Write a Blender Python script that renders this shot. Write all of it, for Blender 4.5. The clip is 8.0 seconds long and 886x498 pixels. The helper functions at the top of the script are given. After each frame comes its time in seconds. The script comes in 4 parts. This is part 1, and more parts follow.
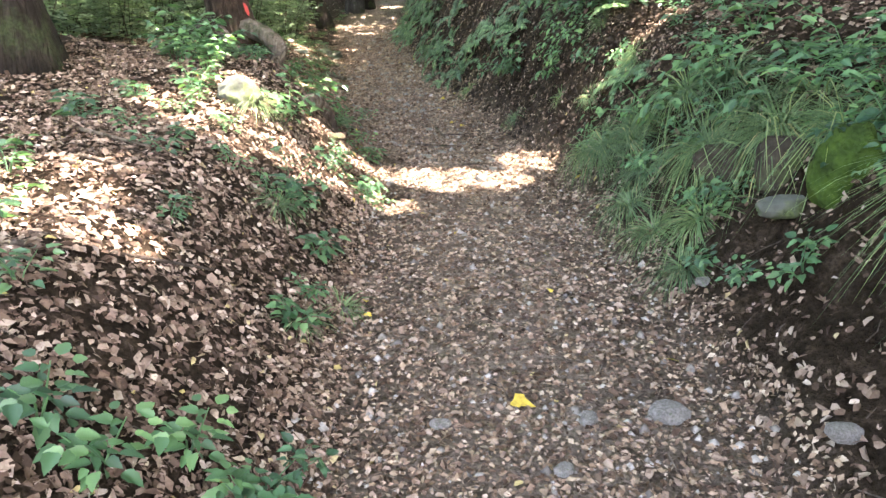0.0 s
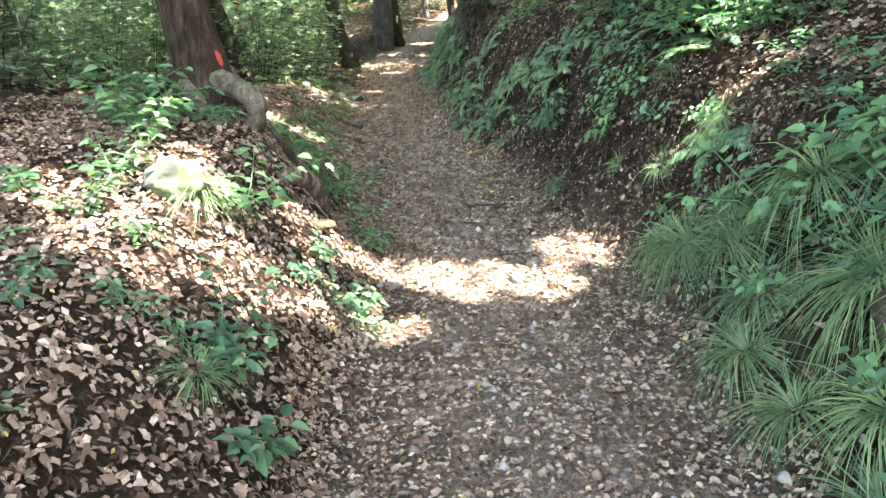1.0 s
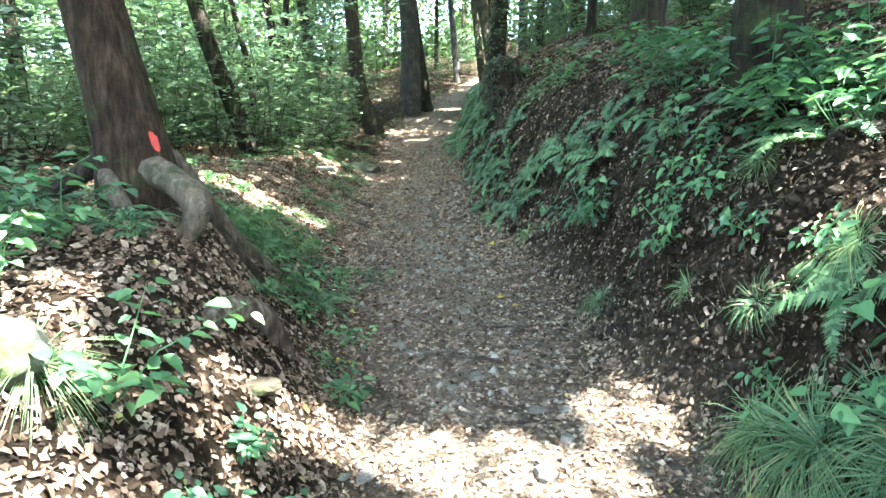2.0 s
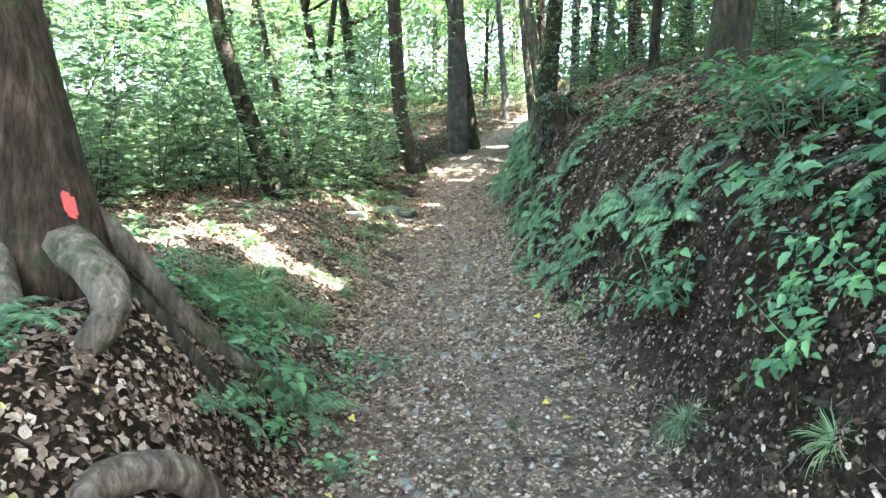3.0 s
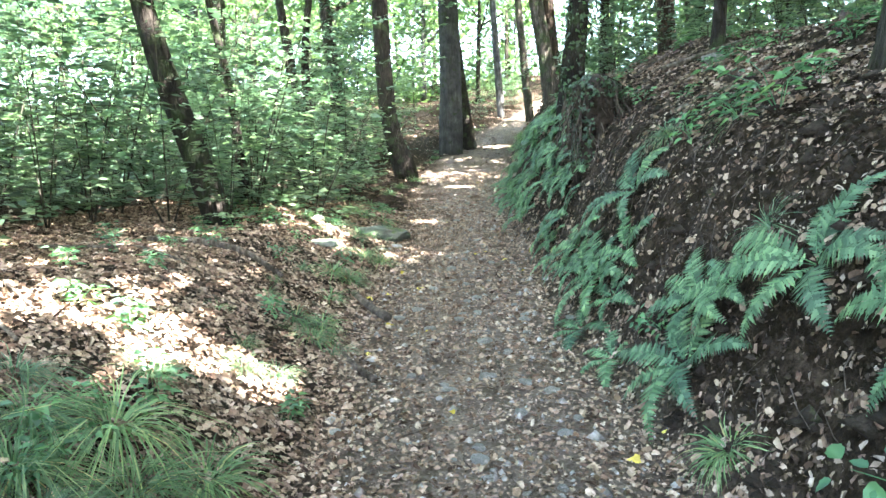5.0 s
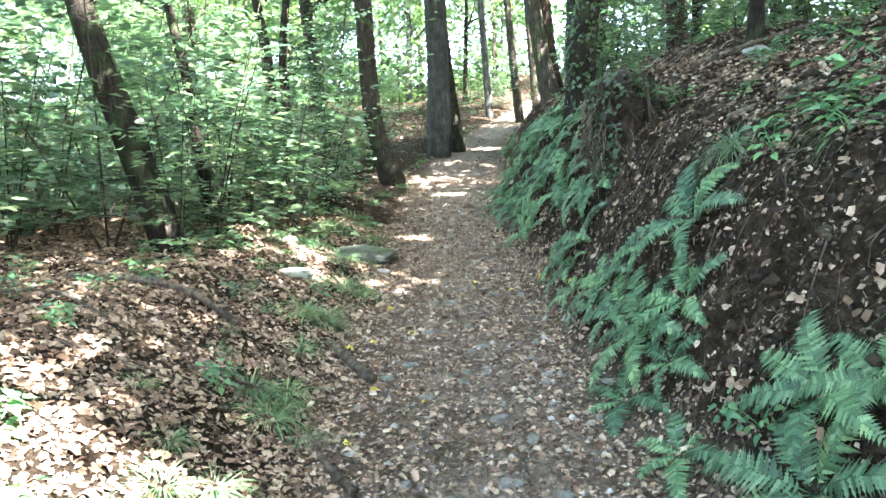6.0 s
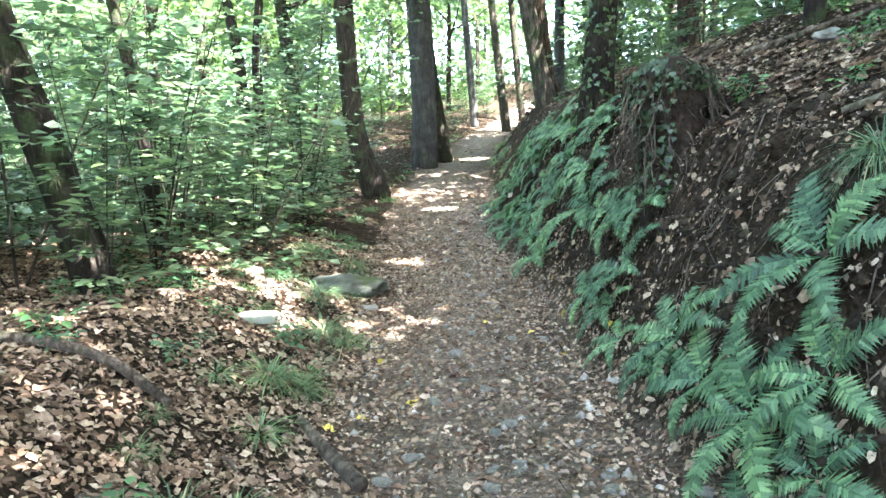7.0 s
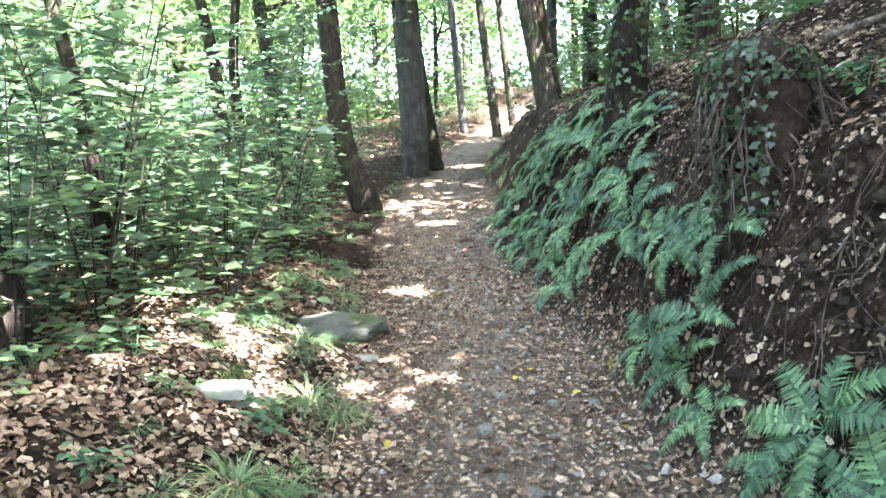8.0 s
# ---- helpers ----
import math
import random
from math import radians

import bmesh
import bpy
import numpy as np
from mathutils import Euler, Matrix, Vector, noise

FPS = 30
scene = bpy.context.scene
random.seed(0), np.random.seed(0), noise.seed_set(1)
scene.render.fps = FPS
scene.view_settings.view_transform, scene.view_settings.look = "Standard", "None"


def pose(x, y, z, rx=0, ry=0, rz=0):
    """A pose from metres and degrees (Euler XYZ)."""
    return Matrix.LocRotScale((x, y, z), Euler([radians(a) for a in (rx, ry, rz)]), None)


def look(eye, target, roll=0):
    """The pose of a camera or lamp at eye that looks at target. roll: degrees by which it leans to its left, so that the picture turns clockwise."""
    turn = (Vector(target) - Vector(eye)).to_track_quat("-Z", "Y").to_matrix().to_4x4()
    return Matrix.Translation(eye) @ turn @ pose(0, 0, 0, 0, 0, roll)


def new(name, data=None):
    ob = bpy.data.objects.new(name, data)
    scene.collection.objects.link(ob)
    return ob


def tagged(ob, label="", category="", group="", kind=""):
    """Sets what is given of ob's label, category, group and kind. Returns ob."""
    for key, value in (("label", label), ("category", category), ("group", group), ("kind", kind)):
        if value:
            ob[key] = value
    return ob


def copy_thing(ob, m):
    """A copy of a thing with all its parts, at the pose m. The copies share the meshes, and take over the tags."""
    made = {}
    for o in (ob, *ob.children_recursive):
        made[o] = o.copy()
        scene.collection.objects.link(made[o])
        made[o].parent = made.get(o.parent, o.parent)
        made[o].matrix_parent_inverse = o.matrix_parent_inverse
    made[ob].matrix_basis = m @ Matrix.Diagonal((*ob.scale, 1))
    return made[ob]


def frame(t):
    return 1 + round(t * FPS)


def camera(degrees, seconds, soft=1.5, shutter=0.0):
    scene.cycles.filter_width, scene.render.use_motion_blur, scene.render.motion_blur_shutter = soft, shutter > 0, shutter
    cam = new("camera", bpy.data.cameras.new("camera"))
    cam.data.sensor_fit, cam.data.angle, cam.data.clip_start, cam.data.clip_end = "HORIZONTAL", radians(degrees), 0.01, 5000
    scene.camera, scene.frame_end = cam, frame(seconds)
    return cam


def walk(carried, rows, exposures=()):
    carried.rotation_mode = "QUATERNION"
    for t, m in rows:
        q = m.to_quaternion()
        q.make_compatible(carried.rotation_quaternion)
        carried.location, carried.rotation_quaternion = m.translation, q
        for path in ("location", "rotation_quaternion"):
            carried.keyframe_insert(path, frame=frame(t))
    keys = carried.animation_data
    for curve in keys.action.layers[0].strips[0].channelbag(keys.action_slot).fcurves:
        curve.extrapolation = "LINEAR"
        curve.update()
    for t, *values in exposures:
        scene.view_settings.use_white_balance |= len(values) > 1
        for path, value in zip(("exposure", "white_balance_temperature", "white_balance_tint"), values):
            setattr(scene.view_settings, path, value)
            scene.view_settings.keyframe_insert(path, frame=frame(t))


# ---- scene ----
# ---- the camera and its way ----
cam = camera(65.5, 8.0)
PATH = [
    (0, (-0.024, -0.025, 1.572), (-0.030, 1.674, 1.129), -1.4),
    (0.5, (0.030, 0.729, 1.675), (0.006, 2.432, 1.243), -1.7),
    (1, (0.054, 1.466, 1.765), (-0.036, 3.182, 1.401), -2.0),
    (1.5, (0.100, 2.160, 1.870), (-0.007, 3.888, 1.578), -1.7),
    (2, (0.138, 2.826, 1.967), (-0.025, 4.562, 1.754), -1.3),
    (2.2, (0.137, 3.081, 1.990), (-0.044, 4.819, 1.814), -1.0),
    (3.3, (0.108, 4.353, 2.163), (-0.189, 6.080, 2.042), -0.4),
    (3.5, (0.052, 4.627, 2.169), (-0.243, 6.354, 2.050), -0.4),
    (4, (-0.058, 5.248, 2.253), (-0.372, 6.972, 2.132), -0.5),
    (4.5, (-0.239, 5.826, 2.333), (-0.559, 7.545, 2.174), -0.7),
    (4.7, (-0.314, 6.085, 2.350), (-0.592, 7.814, 2.216), -0.6),
    (5.8, (-0.602, 7.361, 2.482), (-0.836, 9.097, 2.360), -1.2),
    (6, (-0.655, 7.593, 2.541), (-0.873, 9.332, 2.413), -1.1),
    (6.5, (-0.774, 8.191, 2.576), (-0.992, 9.931, 2.493), -1.3),
    (7, (-0.949, 8.799, 2.620), (-1.121, 10.544, 2.518), -1.6),
    (7.5, (-1.085, 9.382, 2.677), (-1.233, 11.130, 2.579), -2.1),
    (8, (-1.224, 9.854, 2.758), (-1.363, 11.603, 2.670), -2.7),
]
walk(cam, [(t, look(eye, target, roll)) for t, eye, target, roll in PATH],
     exposures=[(0.0, 4.55, 7800, 20), (1.0, 4.6, 7300, 14), (2.0, 4.6, 6500, 2), (3.5, 5.15, 6450, 8), (7.0, 5.15, 6450, 11), (8.0, 5.25, 6500, 16)])

# ---- sky and sun ----
SUN_EL, SUN_AZ = 60.0, 125.0          # degrees above the horizon; clockwise from +y
SUN = Vector((math.sin(radians(SUN_AZ)) * math.cos(radians(SUN_EL)),
              math.cos(radians(SUN_AZ)) * math.cos(radians(SUN_EL)), math.sin(radians(SUN_EL))))
world = bpy.data.worlds.new("sky")
scene.world = world
world.use_nodes = True
wn = world.node_tree.nodes
sky = wn.new("ShaderNodeTexSky")
sky.sky_type, sky.sun_disc = "NISHITA", False
sky.sun_elevation, sky.sun_rotation = radians(SUN_EL), radians(SUN_AZ)
sky.dust_density = 3.0
wn["Background"].inputs["Strength"].default_value = 0.15
world.node_tree.links.new(sky.outputs[0], wn["Background"].inputs["Color"])
lamp = bpy.data.lights.new("sun", "SUN")
lamp.energy, lamp.angle, lamp.color = 5.0, radians(0.6), (1.0, 0.96, 0.9)
sun = new("sun", lamp)
sun.matrix_world = look(SUN * 60, (0, 0, 0))

# ---- materials ----
def shader(name):
    m = bpy.data.materials.new(name)
    m.use_nodes = True
    t = m.node_tree
    return m, t.nodes, t.links, t.nodes["Principled BSDF"]


def noise_ramp(nodes, links, scale, stops, detail=6.0, rough=0.6, coord="Object"):
    """A colour that wanders between the stops with noise of that scale."""
    co = nodes.new("ShaderNodeTexCoord")
    n = nodes.new("ShaderNodeTexNoise")
    n.inputs["Scale"].default_value, n.inputs["Detail"].default_value, n.inputs["Roughness"].default_value = scale, detail, rough
    links.new(co.outputs[coord], n.inputs["Vector"])
    r = nodes.new("ShaderNodeValToRGB")
    e = r.color_ramp.elements
    while len(e) < len(stops):
        e.new(0.5)
    for el, (p, c) in zip(e, stops):
        el.position, el.color = p, (*c, 1)
    links.new(n.outputs["Fac"], r.inputs["Fac"])
    return r, n


def mixed(nodes, links, fac, a, b, mode="MIX"):
    mx = nodes.new("ShaderNodeMix")
    mx.data_type, mx.blend_type = "RGBA", mode
    if isinstance(fac, float):
        mx.inputs[0].default_value = fac
    else:
        links.new(fac, mx.inputs[0])
    for i, v in ((6, a), (7, b)):
        if isinstance(v, tuple):
            mx.inputs[i].default_value = (*v, 1)
        else:
            links.new(v, mx.inputs[i])
    return mx.outputs[2]


def bump(nodes, links, bsdf, height, strength, distance):
    b = nodes.new("ShaderNodeBump")
    b.inputs["Strength"].default_value, b.inputs["Distance"].default_value = strength, distance
    links.new(height, b.inputs["Height"])
    links.new(b.outputs[0], bsdf.inputs["Normal"])


def leaf_material(name, stops, glow, share=0.45, rough=0.5, gloss=0.35):
    """A living leaf: colour by leaf and by patch, light let through."""
    m, nodes, links, bsdf = shader(name)
    geo = nodes.new("ShaderNodeNewGeometry")
    r = nodes.new("ShaderNodeValToRGB")
    e = r.color_ramp.elements
    while len(e) < len(stops):
        e.new(0.5)
    for el, (p, c) in zip(e, stops):
        el.position, el.color = p, (*c, 1)
    links.new(geo.outputs["Random Per Island"], r.inputs["Fac"])
    wide, _ = noise_ramp(nodes, links, 1.7, ((0.3, (0.72, 0.8, 0.75)), (0.7, (1.2, 1.12, 1.05))), 2.0)
    own = nodes.new("ShaderNodeObjectInfo")
    shade = nodes.new("ShaderNodeValToRGB")
    shade.color_ramp.elements[0].color, shade.color_ramp.elements[1].color = (0.55, 0.6, 0.66, 1), (1.25, 1.18, 1.0, 1)
    links.new(own.outputs["Random"], shade.inputs["Fac"])
    col = mixed(nodes, links, 1.0, r.outputs[0], wide.outputs[0], "MULTIPLY")
    col = mixed(nodes, links, 1.0, col, shade.outputs[0], "MULTIPLY")
    links.new(col, bsdf.inputs["Base Color"])
    bsdf.inputs["Roughness"].default_value = rough
    bsdf.inputs["Specular IOR Level"].default_value = gloss
    tr = nodes.new("ShaderNodeBsdfTranslucent")
    links.new(mixed(nodes, links, 1.0, col, glow, "MULTIPLY"), tr.inputs["Color"])
    mx = nodes.new("ShaderNodeMixShader")
    mx.inputs[0].default_value = share
    links.new(bsdf.outputs[0], mx.inputs[1])
    links.new(tr.outputs[0], mx.inputs[2])
    links.new(mx.outputs[0], nodes["Material Output"].inputs["Surface"])
    return m


def bark_material(name, stops, moss=0.0, scale=9.0):
    m, nodes, links, bsdf = shader(name)
    co = nodes.new("ShaderNodeTexCoord")
    mp = nodes.new("ShaderNodeMapping")
    mp.inputs["Scale"].default_value = (1, 1, 0.22)
    links.new(co.outputs["Object"], mp.inputs["Vector"])
    n = nodes.new("ShaderNodeTexNoise")
    n.inputs["Scale"].default_value, n.inputs["Detail"].default_value, n.inputs["Roughness"].default_value = scale * 2.5, 8, 0.7
    links.new(mp.outputs[0], n.inputs["Vector"])
    r = nodes.new("ShaderNodeValToRGB")
    e = r.color_ramp.elements
    while len(e) < len(stops):
        e.new(0.5)
    for el, (p, c) in zip(e, stops):
        el.position, el.color = p, (*c, 1)
    links.new(n.outputs["Fac"], r.inputs["Fac"])
    blotch, _ = noise_ramp(nodes, links, 3.1, ((0.38, (0.6, 0.6, 0.62)), (0.66, (1.25, 1.25, 1.2))), 4)
    col = mixed(nodes, links, 1.0, r.outputs[0], blotch.outputs[0], "MULTIPLY")
    if moss > 0:
        mask, _ = noise_ramp(nodes, links, 4.3, ((0.62 - 0.3 * moss, (0, 0, 0)), (0.74 - 0.3 * moss, (1, 1, 1))), 7)
        green, _ = noise_ramp(nodes, links, 60, ((0.3, (0.016, 0.024, 0.011)), (0.7, (0.042, 0.056, 0.026))), 3)
        col = mixed(nodes, links, mask.outputs[0], col, green.outputs[0])
    links.new(col, bsdf.inputs["Base Color"])
    bsdf.inputs["Roughness"].default_value = 0.9
    bsdf.inputs["Specular IOR Level"].default_value = 0.12
    crack = nodes.new("ShaderNodeTexVoronoi")
    crack.feature = "DISTANCE_TO_EDGE"
    crack.inputs["Scale"].default_value = scale * 2.2
    links.new(mp.outputs[0], crack.inputs["Vector"])
    h = nodes.new("ShaderNodeMath")
    h.operation, h.use_clamp = "MULTIPLY_ADD", False
    links.new(crack.outputs["Distance"], h.inputs[0])
    h.inputs[1].default_value = 1.4
    links.new(n.outputs["Fac"], h.inputs[2])
    bump(nodes, links, bsdf, h.outputs[0], 1.0, 0.04)
    return m


def stone_material(name, stops, moss=0.3, relief=0.012):
    m, nodes, links, bsdf = shader(name)
    r, n = noise_ramp(nodes, links, 7, stops, 9, 0.65)
    mask, _ = noise_ramp(nodes, links, 3.5, ((0.64 - 0.3 * moss, (0, 0, 0)), (0.75 - 0.3 * moss, (1, 1, 1))), 7)
    green, _ = noise_ramp(nodes, links, 70, ((0.3, (0.03, 0.045, 0.018)), (0.7, (0.085, 0.11, 0.045))), 3)
    links.new(mixed(nodes, links, mask.outputs[0], r.outputs[0], green.outputs[0]), bsdf.inputs["Base Color"])
    bsdf.inputs["Roughness"].default_value = 0.88
    bsdf.inputs["Specular IOR Level"].default_value = 0.15
    _, fine = noise_ramp(nodes, links, 38, ((0, (0, 0, 0)), (1, (1, 1, 1))), 8)
    bump(nodes, links, bsdf, fine.outputs["Fac"], 0.8, relief)
    return m


def ground_material():
    m, nodes, links, bsdf = shader("forest_soil")
    dirt, dn = noise_ramp(nodes, links, 5.5, ((0.28, (0.085, 0.068, 0.055)), (0.5, (0.185, 0.153, 0.128)), (0.75, (0.31, 0.265, 0.225))), 10, 0.7)
    crumbs, cn = noise_ramp(nodes, links, 55, ((0.3, (0.5, 0.48, 0.46)), (0.62, (1.1, 1.08, 1.06)), (0.75, (1.7, 1.65, 1.6))), 6, 0.7)
    trail = mixed(nodes, links, 1.0, dirt.outputs[0], crumbs.outputs[0], "MULTIPLY")
    humus, _ = noise_ramp(nodes, links, 8.5, ((0.25, (0.006, 0.0045, 0.0033)), (0.5, (0.03, 0.022, 0.016)), (0.72, (0.11, 0.083, 0.062))), 10, 0.75)
    floor = mixed(nodes, links, 1.0, humus.outputs[0], crumbs.outputs[0], "MULTIPLY")
    at = nodes.new("ShaderNodeAttribute")
    at.attribute_name = "trail"
    links.new(mixed(nodes, links, at.outputs["Fac"], floor, trail), bsdf.inputs["Base Color"])
    bsdf.inputs["Roughness"].default_value = 0.95
    bsdf.inputs["Specular IOR Level"].default_value = 0.06
    _, lumps = noise_ramp(nodes, links, 17, ((0, (0, 0, 0)), (1, (1, 1, 1))), 5, 0.65)
    h = nodes.new("ShaderNodeMath")
    h.operation = "MULTIPLY_ADD"
    links.new(lumps.outputs["Fac"], h.inputs[0])
    h.inputs[1].default_value = 2.2
    links.new(cn.outputs["Fac"], h.inputs[2])
    bump(nodes, links, bsdf, h.outputs[0], 1.0, 0.045)
    return m


def litter_material(name, stops):
    m, nodes, links, bsdf = shader(name)
    geo = nodes.new("ShaderNodeNewGeometry")
    r = nodes.new("ShaderNodeValToRGB")
    e = r.color_ramp.elements
    while len(e) < len(stops):
        e.new(0.5)
    for el, (p, c) in zip(e, stops):
        el.position, el.color = p, (*c, 1)
    links.new(geo.outputs["Random Per Island"], r.inputs["Fac"])
    vein, vn = noise_ramp(nodes, links, 45, ((0.3, (0.6, 0.58, 0.56)), (0.7, (1.2, 1.2, 1.2))), 4)
    links.new(mixed(nodes, links, 1.0, r.outputs[0], vein.outputs[0], "MULTIPLY"), bsdf.inputs["Base Color"])
    bsdf.inputs["Roughness"].default_value = 0.75
    bsdf.inputs["Specular IOR Level"].default_value = 0.15
    bump(nodes, links, bsdf, vn.outputs["Fac"], 0.4, 0.004)
    return m


SOIL = ground_material()
LITTER = litter_material("dry_leaves", ((0.0, (0.04, 0.026, 0.019)), (0.3, (0.105, 0.071, 0.053)), (0.6, (0.19, 0.138, 0.109)),
                                        (0.88, (0.28, 0.218, 0.176)), (0.98, (0.38, 0.315, 0.265)), (1.0, (0.34, 0.28, 0.1))))
LITTER_TAN = litter_material("tan_leaves", ((0.0, (0.06, 0.038, 0.026)), (0.3, (0.15, 0.1, 0.07)), (0.6, (0.26, 0.188, 0.14)), (0.9, (0.34, 0.265, 0.2)), (1.0, (0.4, 0.33, 0.26))))
LITTER_DARK = litter_material("dark_leaf_crumbs", ((0.0, (0.016, 0.011, 0.008)), (0.45, (0.06, 0.042, 0.03)), (0.8, (0.15, 0.11, 0.082)), (1.0, (0.33, 0.27, 0.215))))
PEBBLE = litter_material("pebbles", ((0.0, (0.1, 0.09, 0.085)), (0.5, (0.24, 0.225, 0.21)), (1.0, (0.33, 0.32, 0.3))))
YELLOW = litter_material("yellow_leaves", ((0.0, (0.34, 0.25, 0.04)), (1.0, (0.5, 0.42, 0.1))))
FERN = leaf_material("fern_green", ((0.0, (0.035, 0.078, 0.046)), (0.5, (0.09, 0.176, 0.108)), (1.0, (0.2, 0.32, 0.19))), (1.2, 1.3, 0.9), 0.35, 0.5, 0.45)
HERB = leaf_material("herb_green", ((0.0, (0.03, 0.085, 0.05)), (0.5, (0.075, 0.19, 0.11)), (1.0, (0.16, 0.3, 0.15))), (1.3, 1.4, 0.8), 0.36, 0.42, 0.55)
SPRAY = leaf_material("beech_green", ((0.0, (0.055, 0.105, 0.075)), (0.55, (0.105, 0.18, 0.125)), (1.0, (0.19, 0.27, 0.165))), (1.1, 1.2, 0.95), 0.42, 0.38, 0.75)
CROWN = leaf_material("crown_green", ((0.0, (0.045, 0.095, 0.055)), (1.0, (0.12, 0.19, 0.095))), (1.35, 1.4, 0.9), 0.45, 0.5, 0.4)
GRASS = leaf_material("sedge_green", ((0.0, (0.05, 0.1, 0.055)), (0.6, (0.115, 0.2, 0.115)), (0.92, (0.19, 0.27, 0.155)), (1.0, (0.28, 0.31, 0.18))), (1.3, 1.4, 0.8), 0.3, 0.5, 0.35)
IVY = leaf_material("ivy_green", ((0.0, (0.012, 0.03, 0.014)), (1.0, (0.05, 0.095, 0.04))), (1.2, 1.4, 0.6), 0.2, 0.35, 0.5)
BARK = bark_material("grey_brown_bark", ((0.3, (0.014, 0.012, 0.01)), (0.5, (0.045, 0.038, 0.031)), (0.7, (0.105, 0.09, 0.075))), 0.4)
BARK_DARK = bark_material("dark_bark", ((0.3, (0.007, 0.006, 0.005)), (0.55, (0.022, 0.018, 0.015)), (0.75, (0.058, 0.05, 0.042))), 0.35)
BARK_RED = bark_material("brown_bark", ((0.3, (0.008, 0.006, 0.004)), (0.5, (0.032, 0.022, 0.016)), (0.72, (0.085, 0.062, 0.046))), 0.25)
BARK_SMOOTH = bark_material("smooth_grey_bark", ((0.25, (0.026, 0.025, 0.024)), (0.55, (0.06, 0.059, 0.058)), (0.75, (0.11, 0.11, 0.107))), 0.2, 4.0)
ROOT = bark_material("weathered_root", ((0.3, (0.04, 0.033, 0.026)), (0.55, (0.13, 0.11, 0.09)), (0.75, (0.27, 0.24, 0.205))), 0.25)
DEADWOOD = bark_material("dead_wood", ((0.3, (0.035, 0.027, 0.022)), (0.5, (0.095, 0.076, 0.063)), (0.72, (0.22, 0.19, 0.165))), 0.05)
SLAB = stone_material("lichen_slab", ((0.3, (0.11, 0.125, 0.1)), (0.5, (0.2, 0.22, 0.185)), (0.75, (0.3, 0.33, 0.28))), 0.15)
STONE = stone_material("grey_stone", ((0.3, (0.1, 0.095, 0.09)), (0.5, (0.19, 0.183, 0.172)), (0.75, (0.31, 0.3, 0.285))), 0.1)
MOSSY = stone_material("mossy_stone", ((0.3, (0.045, 0.05, 0.044)), (0.5, (0.08, 0.087, 0.076)), (0.75, (0.14, 0.15, 0.13))), 0.45)
EARTH_ROCK = stone_material("earthy_rock", ((0.3, (0.016, 0.013, 0.01)), (0.5, (0.04, 0.033, 0.025)), (0.75, (0.085, 0.072, 0.055))), 0.3, 0.03)
EARTH = stone_material("bank_earth", ((0.3, (0.009, 0.007, 0.005)), (0.5, (0.028, 0.021, 0.016)), (0.72, (0.075, 0.057, 0.044))), 0.12, 0.05)


def paint(name, c):
    m, nodes, links, bsdf = shader(name)
    r, n = noise_ramp(nodes, links, 30, ((0.3, tuple(v * 0.6 for v in c)), (0.7, c)), 5)
    links.new(r.outputs[0], bsdf.inputs["Base Color"])
    bsdf.inputs["Roughness"].default_value = 0.7
    return m


DRY_GRASS = leaf_material("dry_blades", ((0.0, (0.25, 0.2, 0.1)), (1.0, (0.45, 0.4, 0.24))), (1.1, 1.1, 0.9), 0.3)
MOSS = stone_material("bright_moss", ((0.3, (0.012, 0.026, 0.006)), (0.5, (0.034, 0.068, 0.012)), (0.75, (0.085, 0.14, 0.026))), -0.5, 0.07)
RED = paint("red_trail_paint", (0.45, 0.05, 0.045))

# ---- the lie of the land: a trail that climbs between two banks ----
TRAIL_Y = (-40, 0, 2, 3.6, 5.8, 6.7, 8.3, 10.4, 11.8, 14, 15.2, 17.2, 20.7, 25.5, 30.5, 35, 40, 49, 70, 400)
TRAIL_X = (0.3, 0.3, 0.27, 0.22, 0.14, -0.12, -0.38, -0.78, -1.06, -1.28, -1.46, -1.73, -2.1, -2.45, -2.6, -2.2, -1.5, 0.4, 6, 60)
# per station: trail half width, height and breadth of the bank's steep part, slope beyond it
LEFT_Y = (0, 3.5, 5, 6.5, 8.5, 10, 13, 18, 25, 60)
LEFT = ((0.72, 0.66, 0.6, 0.75, 0.8, 0.8, 0.75, 0.75, 0.95, 1.0),
        (0.7, 0.72, 0.85, 0.95, 0.6, 0.65, 0.5, 0.25, 0.12, 0.2),
        (1.0, 1.0, 0.95, 0.85, 1.4, 1.6, 1.3, 1.5, 1.5, 2.0),
        (0.12, 0.12, 0.15, 0.1, 0.08, 0.08, 0.06, 0.0, -0.05, -0.05))
RIGHT_Y = (0, 4, 6, 8, 10, 13, 16, 24, 40, 60)
RIGHT = ((0.75, 0.75, 0.85, 0.85, 0.8, 0.72, 0.72, 0.95, 1.0, 1.0),
         (0.75, 0.95, 1.25, 1.4, 1.4, 1.4, 1.6, 1.7, 1.4, 1.2),
         (0.95, 0.85, 0.65, 0.85, 0.8, 0.75, 0.85, 1.1, 2.0, 2.5),
         (0.35, 0.35, 0.4, 0.4, 0.42, 0.5, 0.48, 0.4, 0.3, 0.25))


def trail_x(y):
    return np.interp(y, TRAIL_Y, TRAIL_X)


def trail_z(y):
    y = np.asarray(y, float)
    far = np.clip(y - 20, 0, 40)
    return 0.125 * np.minimum(y, 110) + 0.0025 * far ** 2


